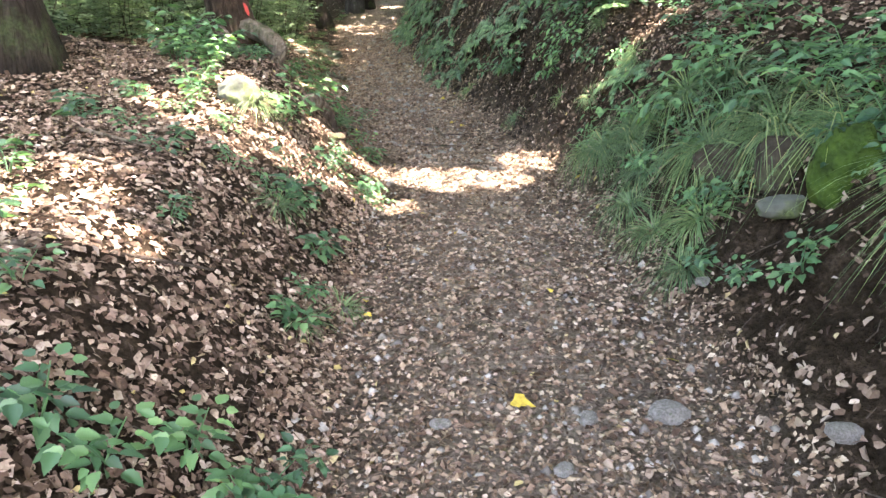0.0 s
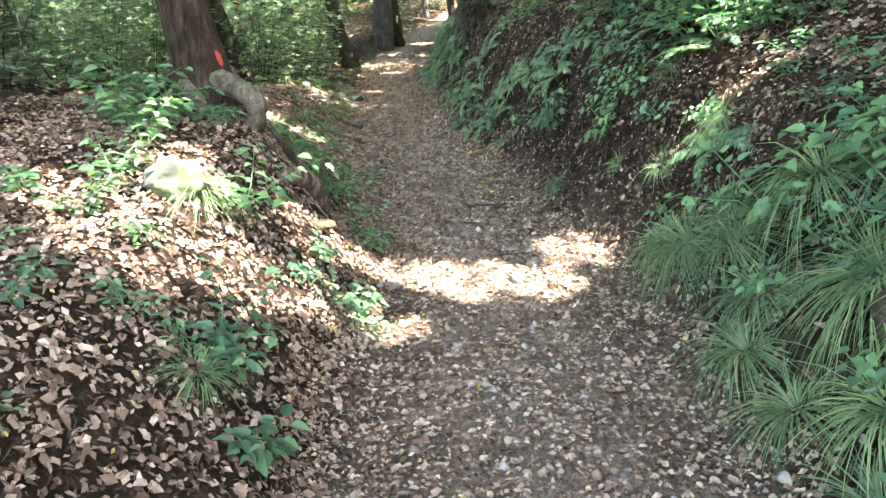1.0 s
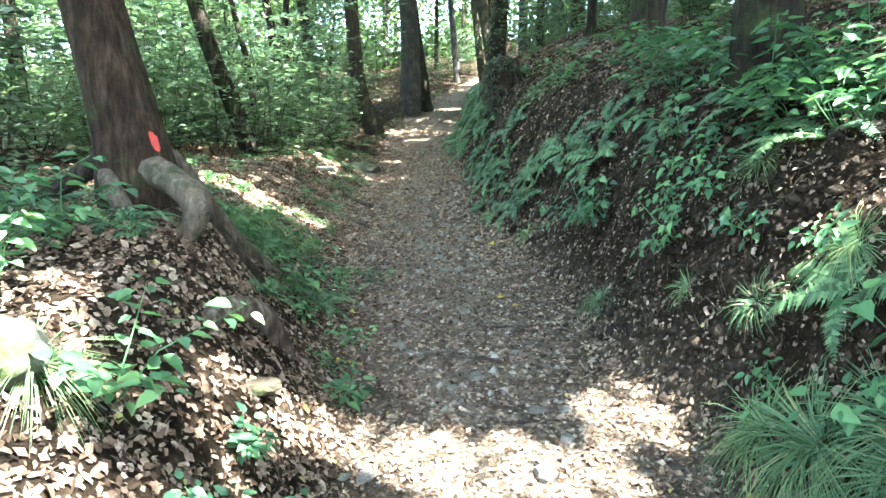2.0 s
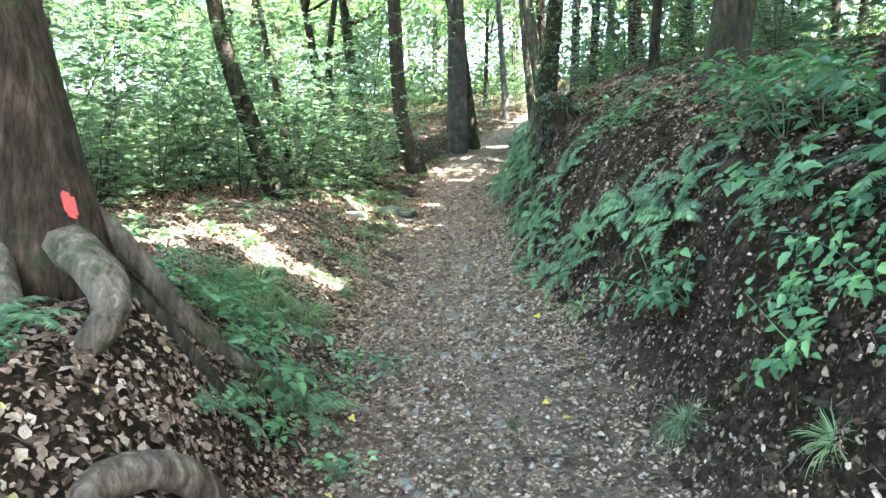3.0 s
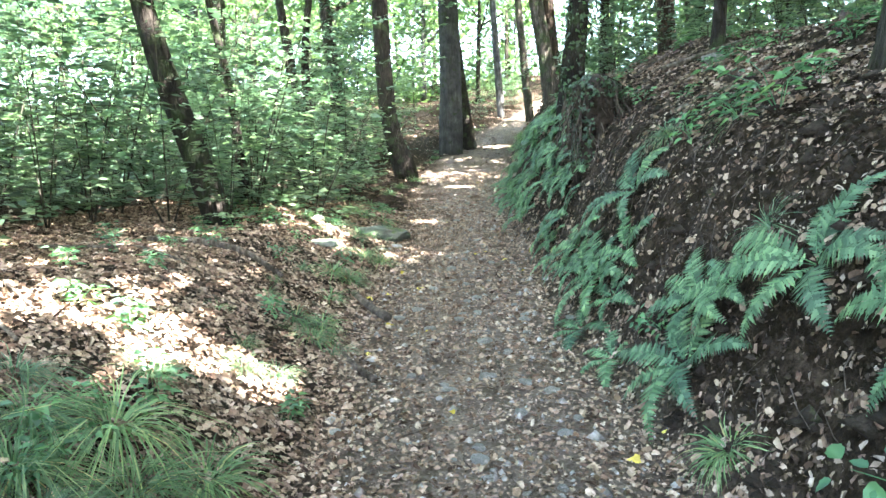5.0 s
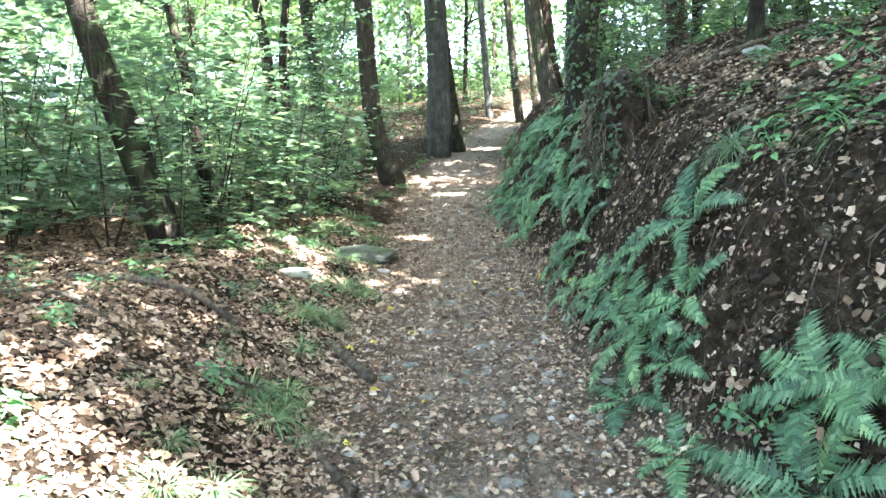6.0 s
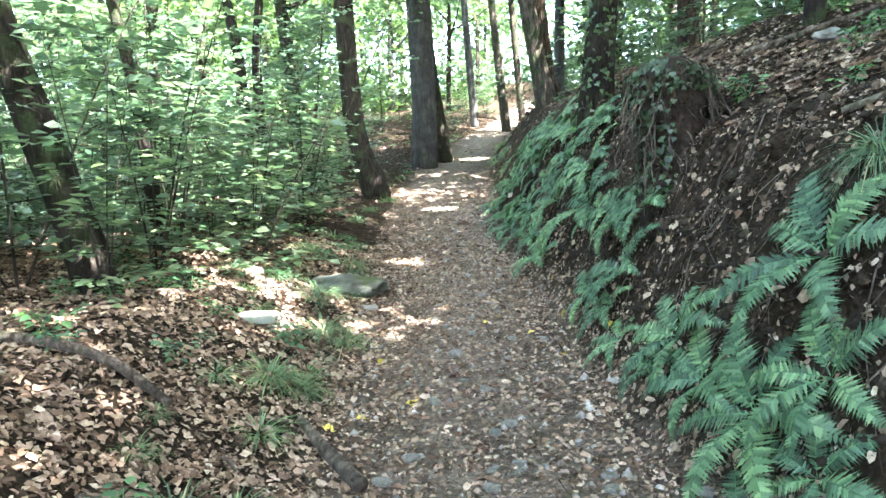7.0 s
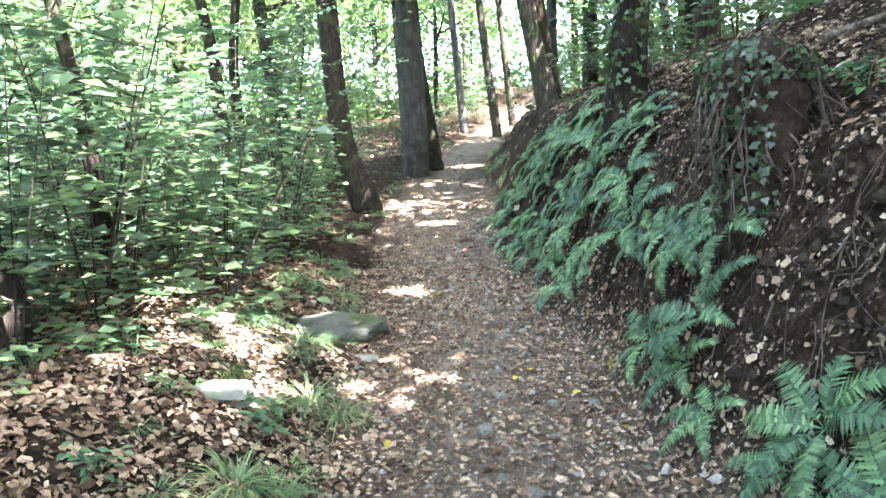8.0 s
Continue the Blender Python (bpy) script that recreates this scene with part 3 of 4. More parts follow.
tree([foot_at(1.66, 10.7), (1.6, 10.65, 3.3), (1.68, 10.6, 3.75), (1.8, 10.6, 5.2)], (0.3, 0.2, 0.18, 0.16), BARK,
     "thick mossy tree with hollow foot on the bank", (8.5, 3.2, 2.4, 2600), 5, 18, "tree", "trees on the bank", sides=16, wobble=0.2)
tree([foot_at(1.62, 7.1), (1.58, 6.95, 2.8), (1.66, 6.9, 4.2)], (0.28, 0.17, 0.15), BARK_DARK,
     "dark moss-covered trunk above the bramble bank", (8, 3.0, 2.4, 2600), 5, 19, "tree", "trees on the bank", sides=14, wobble=0.16)
tree([foot_at(1.95, 20.2), (1.85, 20, 5.8), (1.8, 20, 7.5)], (0.2, 0.16, 0.14), BARK_RED,
     "brown trunk on the slope above the bank", (8, 2.8, 2.4, 2200), 4, 20, "tree", "trees on the bank")
tree([foot_at(1.55, 14.8), (1.57, 14.8, 4.2), (1.65, 14.8, 5.6)], (0.11, 0.075, 0.07), BARK_DARK,
     "slim dark trunk on the leafy slope", (7, 2.6, 2.2, 2000), 4, 21, "tree", "trees on the bank")
tree([foot_at(-6.75, 24), (-6.95, 24, 6.2), (-7.3, 24, 8.2)], (0.17, 0.13, 0.1), BARK_DARK,
     "forked dark tree in the undergrowth", (8.5, 3.0, 2.6, 2200), 6, 22, "tree", "trees below the trail", wobble=0.1)
tree([foot_at(-6.5, 24.2), (-6.55, 24, 6.2), (-6.3, 24, 8.2)], (0.13, 0.1, 0.08), BARK_DARK,
     "slim dark stem rising close to a forked tree", (8.5, 2.6, 2.4, 1800), 5, 23, "tree", "trees below the trail", wobble=0.1)
tree([foot_at(-7.95, 22), (-7.93, 22, 5.0), (-7.88, 22, 7.2)], (0.19, 0.15, 0.13), BARK,
     "upright grey-brown tree among saplings", (9, 3.2, 2.6, 2400), 5, 24, "tree", "trees below the trail")
tree([foot_at(-6.3, 27), (-6.64, 27, 6.0), (-6.9, 27, 8.0)], (0.24, 0.19, 0.17), BARK,
     "pale leaning trunk behind the undergrowth", (9, 3.0, 2.6, 2400), 5, 25, "tree", "trees below the trail")
tree([foot_at(-2.9, 4.95), (-2.98, 4.9, 2.1), (-3.2, 4.9, 3.4)], (0.34, 0.25, 0.22), BARK_DARK,
     "thick dark trunk on the leafy mound", (8.5, 3.2, 2.6, 3000), 5, 26, "tree", "trees below the trail", sides=16, wobble=0.12)
tree([foot_at(-4.3, 15.2), (-4.4, 15, 3.8), (-4.65, 15, 4.9)], (0.08, 0.055, 0.05), BARK_DARK,
     "thin dark leaning stem among saplings", (6.5, 2.2, 1.8, 1500), 4, 27, "tree", "trees below the trail")
for i, (x, y, dx, rad) in enumerate(((-1.0, 40, -0.5, 0.17), (-2.5, 42, -0.35, 0.16), (-0.2, 44, -0.4, 0.15), (0.9, 34, 0.1, 0.16), (-4.6, 37, -0.2, 0.14))):
    z = ground_z(x, y)
    tree([(x, y, z), (x + dx, y, z + 5), (x + dx * 1.5, y, z + 8)], (rad * 1.3, rad, rad * 0.9), BARK_SMOOTH if i % 2 else BARK,
         "slim upright trunk where the trail tops out", (10, 3.2, 2.8, 2200), 4, 40 + i, "tree", "slim trees uphill")

# unseen dense trees added sunward, above and behind the trail's start, to shade it
for i, (x, y) in enumerate(((3.7, -1.3), (5.2, 1.4), (2.5, -4.2), (4.6, 4.6), (6.3, -2.6), (3.2, 1.9))):
    z = ground_z(x, y)
    tree([(x, y, z), (x + 0.1, y, z + 3), (x + 0.2, y, z + 6)], (0.17, 0.14, 0.12), BARK_DARK, "dark-barked forest tree in full leaf", (7.5 + 0.4 * i, 3.9, 2.6, 4200), 4, 70 + i, "tree", "forest trees", sides=8, leaf=0.46)

# the wood all round
taken = [(o.location.x, o.location.y) for o in scene.objects if o.parent is None and o.get("category") == "tree"]
wood = np.random.default_rng(21)
kinds = ((BARK, "grey-brown forest tree in full leaf"), (BARK_DARK, "dark-barked forest tree in full leaf"), (BARK_SMOOTH, "smooth grey forest beech in full leaf"))
grown = 0
for _ in range(4000):
    if grown >= 125:
        break
    x, y = wood.uniform(-34, 26), wood.uniform(-9, 66)
    u = x - float(trail_x(y))
    if -3.6 < u < 2.6 or (y < 30 and -5.0 < u < 2.9) or min((x - a) ** 2 + (y - b) ** 2 for a, b in taken) < (3.3 if 0 < u < 12 else 4.6) ** 2:
        continue
    if y < 1 and abs(u) < 2.5:
        continue
    z = ground_z(x, y)
    if lets_sun(np.array([(x, y, z + h) for h in np.arange(0.5, 9, 0.5)]), 0.2).any():
        continue
    taken.append((x, y))
    rad = wood.uniform(0.08, 0.2)
    sunny = -3 < u < 13 and y < 34      # the sun-side trees, whose dense crowns shade the trail
    lx, ly = wood.normal(0, 0.25, 2)
    bark, label = kinds[wood.integers(0, 3)]
    tree([(x, y, z), (x + lx * 0.4, y + ly * 0.4, z + 2.2), (x + lx, y + ly, z + 5)], (rad * 1.1, rad, rad * 0.85), bark, label,
         (wood.uniform(5.5, 9.5), wood.uniform(3.4, 4.2) if sunny else wood.uniform(2.9, 3.7), wood.uniform(2.4, 3.4), 3500 if sunny else 1900 if u > 0 or y > 34 else 1500), 4, 100 + grown, "tree", "forest trees", sides=8, leaf=0.46 if sunny else 0.3)
    grown += 1

# ---- saplings and undergrowth ----
def build_sapling(seed, tall, stems, sprays, leaf, label, wide=1.0, reach=1.0):
    r = np.random.default_rng(seed)
    ob = thing("sapling", (0, 0, 0), label, "sapling", "undergrowth saplings")
    P, D, N, twigs = [], [], [], []
    for s in range(stems):
        a = r.uniform(0, 6.28)
        out = np.array([math.cos(a), math.sin(a), 0]) * r.uniform(0.12, 0.5) * tall * wide
        h = tall * r.uniform(0.75, 1.05)
        line = smooth_line([(0, 0, -0.1), out * 0.4 + (0, 0, h * 0.45), out + (0, 0, h)], 9)
        V, F = tube(line, np.linspace(0.0055 * tall / 2 + 0.003, 0.002, 9), 5, 0.05, seed + s)
        part("stem", mesh_np("stem", V, F, BARK), ob)
        for k in range(sprays):
            f = r.uniform(0.07, 1.0)
            b = line[int(f * 8)]
            a = r.uniform(0, 6.28)
            w = np.array([math.cos(a), math.sin(a), r.uniform(0.0, 0.35)])
            L = r.uniform(0.3, 0.85) * (1.15 - 0.5 * f) * min(tall, 3.0) / 2.2 * reach
            twigs.append(twig(b, b + w * L * 0.5, b + w * L * (1, 1, 0.7), 0.003))
            n = max(5, int(L * 19))
            q = r.uniform(0.15, 1, n)
            side = np.where(np.arange(n) % 2, 1, -1)[:, None]
            across = unit(np.cross(w, (0, 0, 1)))
            base = b + w * L * q[:, None]
            P.append(base + r.standard_normal((n, 3)) * 0.015 + across * side * r.uniform(0.0, 0.12, (n, 1)))
            D.append(across * side * 0.9 + w * 0.7 + r.standard_normal((n, 3)) * (0.25, 0.25, 0.12) - (0, 0, 0.12))
            N.append(np.array([0, 0, 1.0]) + 0.28 * r.standard_normal((n, 3)))
    V, F = joined(twigs)
    tagged(part("branchwork", mesh_np("branchwork", V, F, BARK_DARK), ob), kind="stuff")
    P, D, N = np.concatenate(P), np.concatenate(D), np.concatenate(N)
    L = leaf * r.uniform(0.7, 1.5, len(P))
    V, F = leaves(P, D, N, L, L * 0.66, DIAMOND)
    part("foliage", mesh_np("foliage", V, F, SPRAY), ob, soft=False)
    return ob


saplings = [build_sapling(s, t, n, k, l, lab) for s, t, n, k, l, lab in (
    (1, 2.6, 3, 22, 0.095, "leafy beech sapling with flat light green sprays"), (2, 1.7, 4, 17, 0.09, "low bushy sapling with many thin stems"),
    (3, 3.4, 3, 28, 0.1, "tall thin sapling with layered bright leaves"), (4, 1.2, 4, 14, 0.085, "knee-high leafy shrub in the undergrowth"),
    (5, 4.6, 2, 40, 0.1, "tall young tree with tiers of leaves"))]
saplings.append(build_sapling(6, 7.0, 2, 48, 0.105, "young beech with long level boughs of pale leaves", 0.7, 1.35))
grow = np.random.default_rng(5)
spots = []
# zones: y from, to; u from, to; how many; kinds
for y0, y1, u0, u1, count, ks in ((12.6, 18, -7, -2.3, 48, (1, 3, 0, 1, 3)), (16, 30, -12, -2.2, 56, (0, 1, 2, 3, 4)), (7.5, 13, -12, -4.2, 22, (0, 1, 2, 4)), (26, 60, -26, -3.2, 18, (2, 4, 0)), (10, 32, -15, -4.5, 20, (5,)), (30, 50, -16, -5, 8, (5,)),
                                  (16, 30, 3.2, 10, 18, (0, 1, 2)), (28, 62, 2.6, 18, 16, (2, 4, 0)), (36, 52, -4.5, -1.6, 10, (1, 0, 3)), (36, 52, 1.6, 4.5, 10, (1, 0, 3)), (13, 22, 2.9, 6, 10, (3, 1)), (14.6, 21, -3.4, -1.75, 20, (3, 3, 1)), (10.2, 13.2, -5.2, -3.5, 8, (0, 2, 1)), (13, 21, -10, -4, 12, (2, 4, 5)), (2, 9, -9, -3.6, 12, (0, 1, 2)), (5, 16, 3.0, 9, 8, (0, 2, 1))):
    made = 0
    for _ in range(count * 12):
        y, u = grow.uniform(y0, y1), grow.uniform(u0, u1)
        x = beside(u, y)
        clear = not lets_sun(np.array([(x, y, float(land(x, y)) + h) for h in (1.5, 2.5, 3.5, 4.5)]), 0.8).any()
        if clear and made < count and all((x - a) ** 2 + (y - b) ** 2 > 0.4 for a, b, _ in spots):
            spots.append((x, y, int(grow.choice(ks))))
            made += 1
used = set()
for x, y, k in spots:
    m = turned(x, y, 0, grow.uniform(0, 360), grow.uniform(0.65, 1.35), 0.3)
    if k in used:
        put_copy(saplings[k], m)
    else:
        saplings[k].matrix_basis = m
        used.add(k)


# ---- ferns ----
def build_fern(seed, fronds, long, label):
    r = np.random.default_rng(seed)
    ob = thing("fern", (0, 0, 0), label, "fern", "ferns on the bank")
    for i in range(fronds):
        a = i / fronds * 6.28 + r.uniform(-0.3, 0.3)
        L = long * r.uniform(0.7, 1.1)
        out = np.array([math.cos(a), math.sin(a), 0])
        up = r.uniform(0.45, 0.9)
        n = 34
        t = np.linspace(0, 1, n)
        line = out * (t * L * 0.9)[:, None] + np.array([0, 0, 1.0]) * (L * (up * t - (up * 0.75 + 0.1) * t ** 2.2))[:, None]
        line += np.cross(out, (0, 0, 1.0)) * (0.08 * L * r.uniform(-1, 1) * t ** 2)[:, None]
        tang = unit(np.gradient(line, axis=0))
        side = unit(np.cross(tang, (0, 0, 1)))
        P, D, N, LL = [], [], [], []
        for j in range(3, n):
            w = math.sin(min(1, (t[j] - 0.06) / 0.28) * 1.57) * (1 - t[j]) ** 0.7
            pl = 0.25 * L * w + 0.012
            face = unit(np.cross(side[j], tang[j]))
            face = face if face[2] > 0 else -face
            for sgn in (-1, 1):
                P.append(line[j])
                D.append(side[j] * sgn + tang[j] * 0.4 - np.array([0, 0, 0.15]) + 0.07 * r.standard_normal(3))
                N.append(face + 0.18 * r.standard_normal(3))
                LL.append(pl * r.uniform(0.88, 1.1))
        V, F = leaves(np.array(P), np.array(D), np.array(N), np.array(LL), np.minimum(0.042 * L, np.array(LL) * 0.5), PINNA)
        frond = part("frond", mesh_np("frond", V, F, FERN), ob, soft=False)
        V, F = tube(line[::5], np.linspace(0.004, 0.001, len(line[::5])), 4)
        part("stalk", mesh_np("stalk", V, F, HERB), frond)
    return ob


ferns = [build_fern(1, 7, 0.62, "blue-green fern with arching feathery fronds"), build_fern(2, 6, 0.5, "small arching fern on the earth bank"),
         build_fern(3, 8, 0.75, "large spreading fern with drooping fronds")]
put = np.random.default_rng(9)
fern_at = []
for _ in range(3000):                      # the fern slope at the trail's right edge
    if len(fern_at) >= 46:
        break
    y = put.uniform(10.6, 21)
    u = put.uniform(0.8, 1.0) if y < 13.2 else put.uniform(0.85, 1.3) if y < 15 else put.uniform(0.85, 1.6)
    if y < 13.2 and put.random() < 0.55:
        continue
    x = beside(u, y)
    if any((x - a) ** 2 + (y - b) ** 2 < 0.06 for a, b in fern_at):
        continue
    fern_at.append((x, y))
fern_at += [(-1.55, 7.2), (-1.3, 6.7), (1.62, 6.15), (1.75, 6.5), (1.5, 6.75), (1.45, 5.45), (1.2, 7.75), (0.9, 8.65), (1.0, 8.85), (1.25, 8.45), (0.72, 9.5), (-1.75, 5.95), (-1.45, 7.75), (-1.15, 7.3),
            (0.4, 10.15), (0.5, 9.95), (0.3, 10.0), (0.16, 11.3), (0.05, 11.15), (-0.12, 12.3), (-0.2, 13.4), (-0.1, 13.75), (0.25, 11.55)]
for i, (x, y) in enumerate(fern_at):
    m = turned(x, y, -0.01, put.uniform(0, 360), (0.72 if i >= 46 and x > 0 and y > 7 else put.uniform(0.6, 1.0)) * (0.6 if x < beside(0, y) else 1), 0.55)
    if i < 3:
        ferns[i].matrix_basis = m
    else:
        put_copy(ferns[i % 3], m)


# ---- grass tufts ----
def build_tuft(seed, blades, long, droop, label):
    r = np.random.default_rng(seed)
    n, k = blades, 5
    a = r.uniform(0, 6.28, n)
    L = long * r.uniform(0.55, 1.15, n)
    out = np.stack([np.cos(a), np.sin(a), np.zeros(n)], 1)
    up = r.uniform(0.35, 0.95, n)
    t = np.linspace(0, 1, k)
    foot = out * r.uniform(0, 0.07, n)[:, None]
    V = np.zeros((n, k, 2, 3))
    side = np.stack([-np.sin(a), np.cos(a), np.zeros(n)], 1)
    for j, q in enumerate(t):
        c = foot + out * (L * q * (0.35 + 0.55 * q * droop))[:, None] + np.array([0, 0, 1.0]) * (L * (up * q - droop * 0.85 * q ** 2))[:, None]
        w = 0.0034 * (1 - q ** 2 * 0.92)
        V[:, j, 0], V[:, j, 1] = c - side * w, c + side * w
    base = (np.arange(n) * k * 2)[:, None, None]
    F = (np.array([(2 * j, 2 * j + 1, 2 * j + 3, 2 * j + 2) for j in range(k - 1)])[None] + base).reshape(-1, 4)
    ob = thing("grass_tuft", (0, 0, 0), label, "grass", "grass tufts")
    cut = int(n * 0.98) * (k - 1)
    part("blade_clump", mesh_np("blade_clump", V.reshape(-1, 3), F[:cut], GRASS), ob, soft=False)
    part("dry_blade_clump", mesh_np("dry_blade_clump", V.reshape(-1, 3)[int(n * 0.98) * k * 2:], F[cut:] - int(n * 0.98) * k * 2, DRY_GRASS), ob, "straw-coloured dry blades", soft=False)
    return ob


tufts = [build_tuft(1, 210, 0.5, 0.95, "drooping dark green sedge tuft on the bank"), build_tuft(2, 150, 0.28, 0.8, "short green grass tuft beside the trail"),
         build_tuft(3, 270, 0.62, 1.0, "large overhanging sedge tuft with dry blades")]
tuft_at = [(1.7, 3.5, 2, 1.1), (1.5, 3.9, 2, 1.0), (1.85, 3.2, 2, 1.0), (1.35, 3.55, 0, 0.9), (1.18, 3.8, 0, 0.8), (1.82, 2.3, 2, 1.0), (1.78, 1.95, 2, 0.8), (1.95, 3.6, 2, 1.1), (1.8, 3.9, 2, 1.1), (1.6, 4.6, 2, 1.0), (1.15, 4.2, 0, 0.9), (1.2, 3.3, 0, 0.75), (1.3, 4.4, 0, 1.0), (1.22, 5.2, 2, 1.0), (1.35, 4.9, 2, 0.95),
           (1.15, 5.5, 0, 0.9), (1.75, 4.3, 2, 1.0), (1.3, 4.75, 0, 1.0), (-1.3, 4.72, 0, 0.75), (-1.36, 7.2, 0, 0.7), (-1.25, 7.45, 1, 1.0), (-1.9, 8.7, 0, 1.1), (-2.1, 8.9, 0, 1.15), (-2.35, 8.75, 0, 1.0), (-1.75, 8.95, 1, 1.4), (-2.2, 8.5, 0, 1.0), (-1.95, 8.3, 0, 0.9),
           (-2.6, 9.0, 0, 0.75), (-1.6, 8.6, 1, 1.1), (-2.16, 11.07, 1, 1.3), (-2.0, 11.2, 1, 1.0), (-2.3, 12.46, 1, 1.2), (-2.15, 12.5, 1, 1.1), (-2.28, 13.5, 1, 1.3), (-2.1, 13.4, 1, 1.1), (-2.5, 14.2, 1, 1.2), (-2.9, 14.3, 1, 1.2), (-3.1, 14.0, 1, 1.1),
           (-1.8, 10.8, 1, 0.9), (-1.95, 10.2, 1, 0.9), (-0.55, 3.2, 1, 0.8), (-0.95, 3.7, 1, 0.9), (-0.7, 2.9, 1, 0.8), (-2.6, 15.8, 1, 1.2), (-2.9, 16.6, 1, 1.2), (-2.4, 15.4, 1, 1.1), (beside(1.35, 9.9), 9.9, 0, 0.6), (beside(1.5, 11.6), 11.6, 0, 0.7),
           (beside(1.0, 7.4), 7.4, 0, 0.6), (beside(0.95, 9.4), 9.4, 1, 1.0), (beside(1.7, 11.0), 11.0, 0, 0.7), (-0.4, 0.9, 1, 0.9), (1.25, 5.95, 1, 0.8), (1.42, 6.4, 1, 0.9), (1.1, 6.5, 1, 0.7), (1.5, 5.6, 0, 0.6)]
for y in np.arange(8.6, 16, 0.28):
    tuft_at.append((beside(-0.95 - 0.9 * put.random() ** 1.5, y), float(y), 1, float(put.uniform(0.5, 1.1))))
for y in np.arange(16, 40, 1.5):
    tuft_at.append((beside(-1.05 - 0.5 * put.random(), y), float(y), 1, 1.4))
    tuft_at.append((beside(1.1 + 0.4 * put.random(), y + 6), float(y) + 6, 0, 1.0))
seen = set()
for x, y, k, s in tuft_at:
    m = turned(x, y, -0.02, put.uniform(0, 360), s, 0.5)
    if k in seen:
        put_copy(tufts[k], m)
    else:
        tufts[k].matrix_basis = m
        seen.add(k)


# ---- broad-leaved plants ----
def build_herb(seed, shoots, tall, leaf, label, pattern=BROAD):
    r = np.random.default_rng(seed)
    ob = thing("bramble", (0, 0, 0), label, "plant", "broad-leaved plants")
    P, D, N, L = [], [], [], []
    for s in range(shoots):
        a = r.uniform(0, 6.28)
        out = np.array([math.cos(a), math.sin(a), 0])
        h = tall * r.uniform(0.6, 1.1)
        line = smooth_line([(0, 0, -0.04), out * h * 0.3 + (0, 0, h * 0.6), out * h * 0.8 + (0, 0, h * r.uniform(0.7, 1.0))], 8)
        V, F = tube(line[[0, 3, 7]], (0.004, 0.003, 0.0015), 4)
        part("stem", mesh_np("stem", V, F, HERB), ob)
        for q in range(2, 8):
            for k in range(3 if q > 4 else 2):
                b = a + (k - 1) * 1.9 + r.uniform(-0.4, 0.4) + (q % 2) * 0.8
                d = np.array([math.cos(b), math.sin(b), r.uniform(-0.3, 0.25)])
                P.append(line[q] + d * r.uniform(0.01, 0.05))
                D.append(d)
                N.append(np.array([0, 0, 1.0]) + 0.3 * r.standard_normal(3))
                L.append(leaf * r.uniform(0.6, 1.2))
    V, F = leaves(np.array(P), np.array(D), np.array(N), np.array(L), np.array(L) * 0.68, pattern)
    part("foliage", mesh_np("foliage", V, F, HERB), ob, soft=False)
    return ob


herbs = [build_herb(1, 4, 0.4, 0.075, "bramble with broad pointed green leaves"), build_herb(2, 3, 0.17, 0.05, "low leafy seedling among dry leaves"),
         build_herb(3, 5, 0.55, 0.085, "arching bramble shoots with large leaves"), build_herb(4, 3, 0.14, 0.06, "small maple-like seedling on the ground")]
herb_at = []
for _ in range(4000):
    if len(herb_at) >= 215:
        break
    zone = put.random()
    if zone < 0.26:
        y, u, k = 5.8 + 3.0 * put.random() ** 1.4, put.uniform(1.1, 2.2), put.choice([0, 2, 0, 1])
    elif zone < 0.5:
        y, u, k = put.uniform(2.0, 6.0), put.uniform(1.0, 2.2), put.choice([0, 1, 1, 3])
    elif zone < 0.68:
        y, u, k = put.uniform(1.2, 8.0), put.uniform(-2.4, -0.85), put.choice([1, 3, 1, 0])
    elif zone < 0.88:
        y, u, k = put.uniform(8.0, 18.0), put.uniform(-3.2, -0.95), put.choice([1, 3, 1])
    else:
        y, u, k = put.uniform(9, 20), put.uniform(1.2, 3.6), put.choice([1, 1, 3])
    x = beside(u, y)
    if (y > 7.0 and 0 < u < 1.45) or (5.2 < y < 6.6 and 0.8 < u < 1.55) or (5.75 < y < 6.9 and -2.2 < u < -1.3) or (4.9 < y < 6.4 and -1.5 < u < -0.75):
        continue
    if any((x - a) ** 2 + (y - b) ** 2 < 0.025 for a, b, _ in herb_at):
        continue
    herb_at.append((x, y, 1 if y < 2.3 and x < 0 else int(k)))
herb_at += [(-0.93, 3.9, 0), (-1.0, 3.75, 1), (-0.55, 4.75, 1), (-0.62, 4.95, 3), (-0.85, 5.15, 3), (-0.7, 6.1, 3), (-0.85, 6.5, 1), (-0.8, 6.9, 1), (-0.9, 8.2, 1), (-1.05, 7.9, 1), (-1.2, 8.3, 1), (-1.95, 5.75, 1), (-2.15, 5.7, 0), (-1.5, 5.72, 1), (-1.8, 5.5, 1), (0.8, 8.15, 0), (0.86, 7.95, 0), (0.24, 10.35, 1), (0.75, 10.8, 1), (0.9, 10.6, 0), (-0.95, 1.6, 1), (-0.6, 1.7, 3), (-0.85, 1.25, 1), (1.3, 6.2, 1), (1.45, 5.7, 1), (1.2, 5.65, 1), (1.5, 6.5, 3)]
seen = set()
for x, y, k in herb_at:
    m = turned(x, y, 0, put.uniform(0, 360), put.uniform(0.75, 1.25), 0.5)
    if k in seen:
        put_copy(herbs[k], m)
    else:
        herbs[k].matrix_basis = m
        seen.add(k)

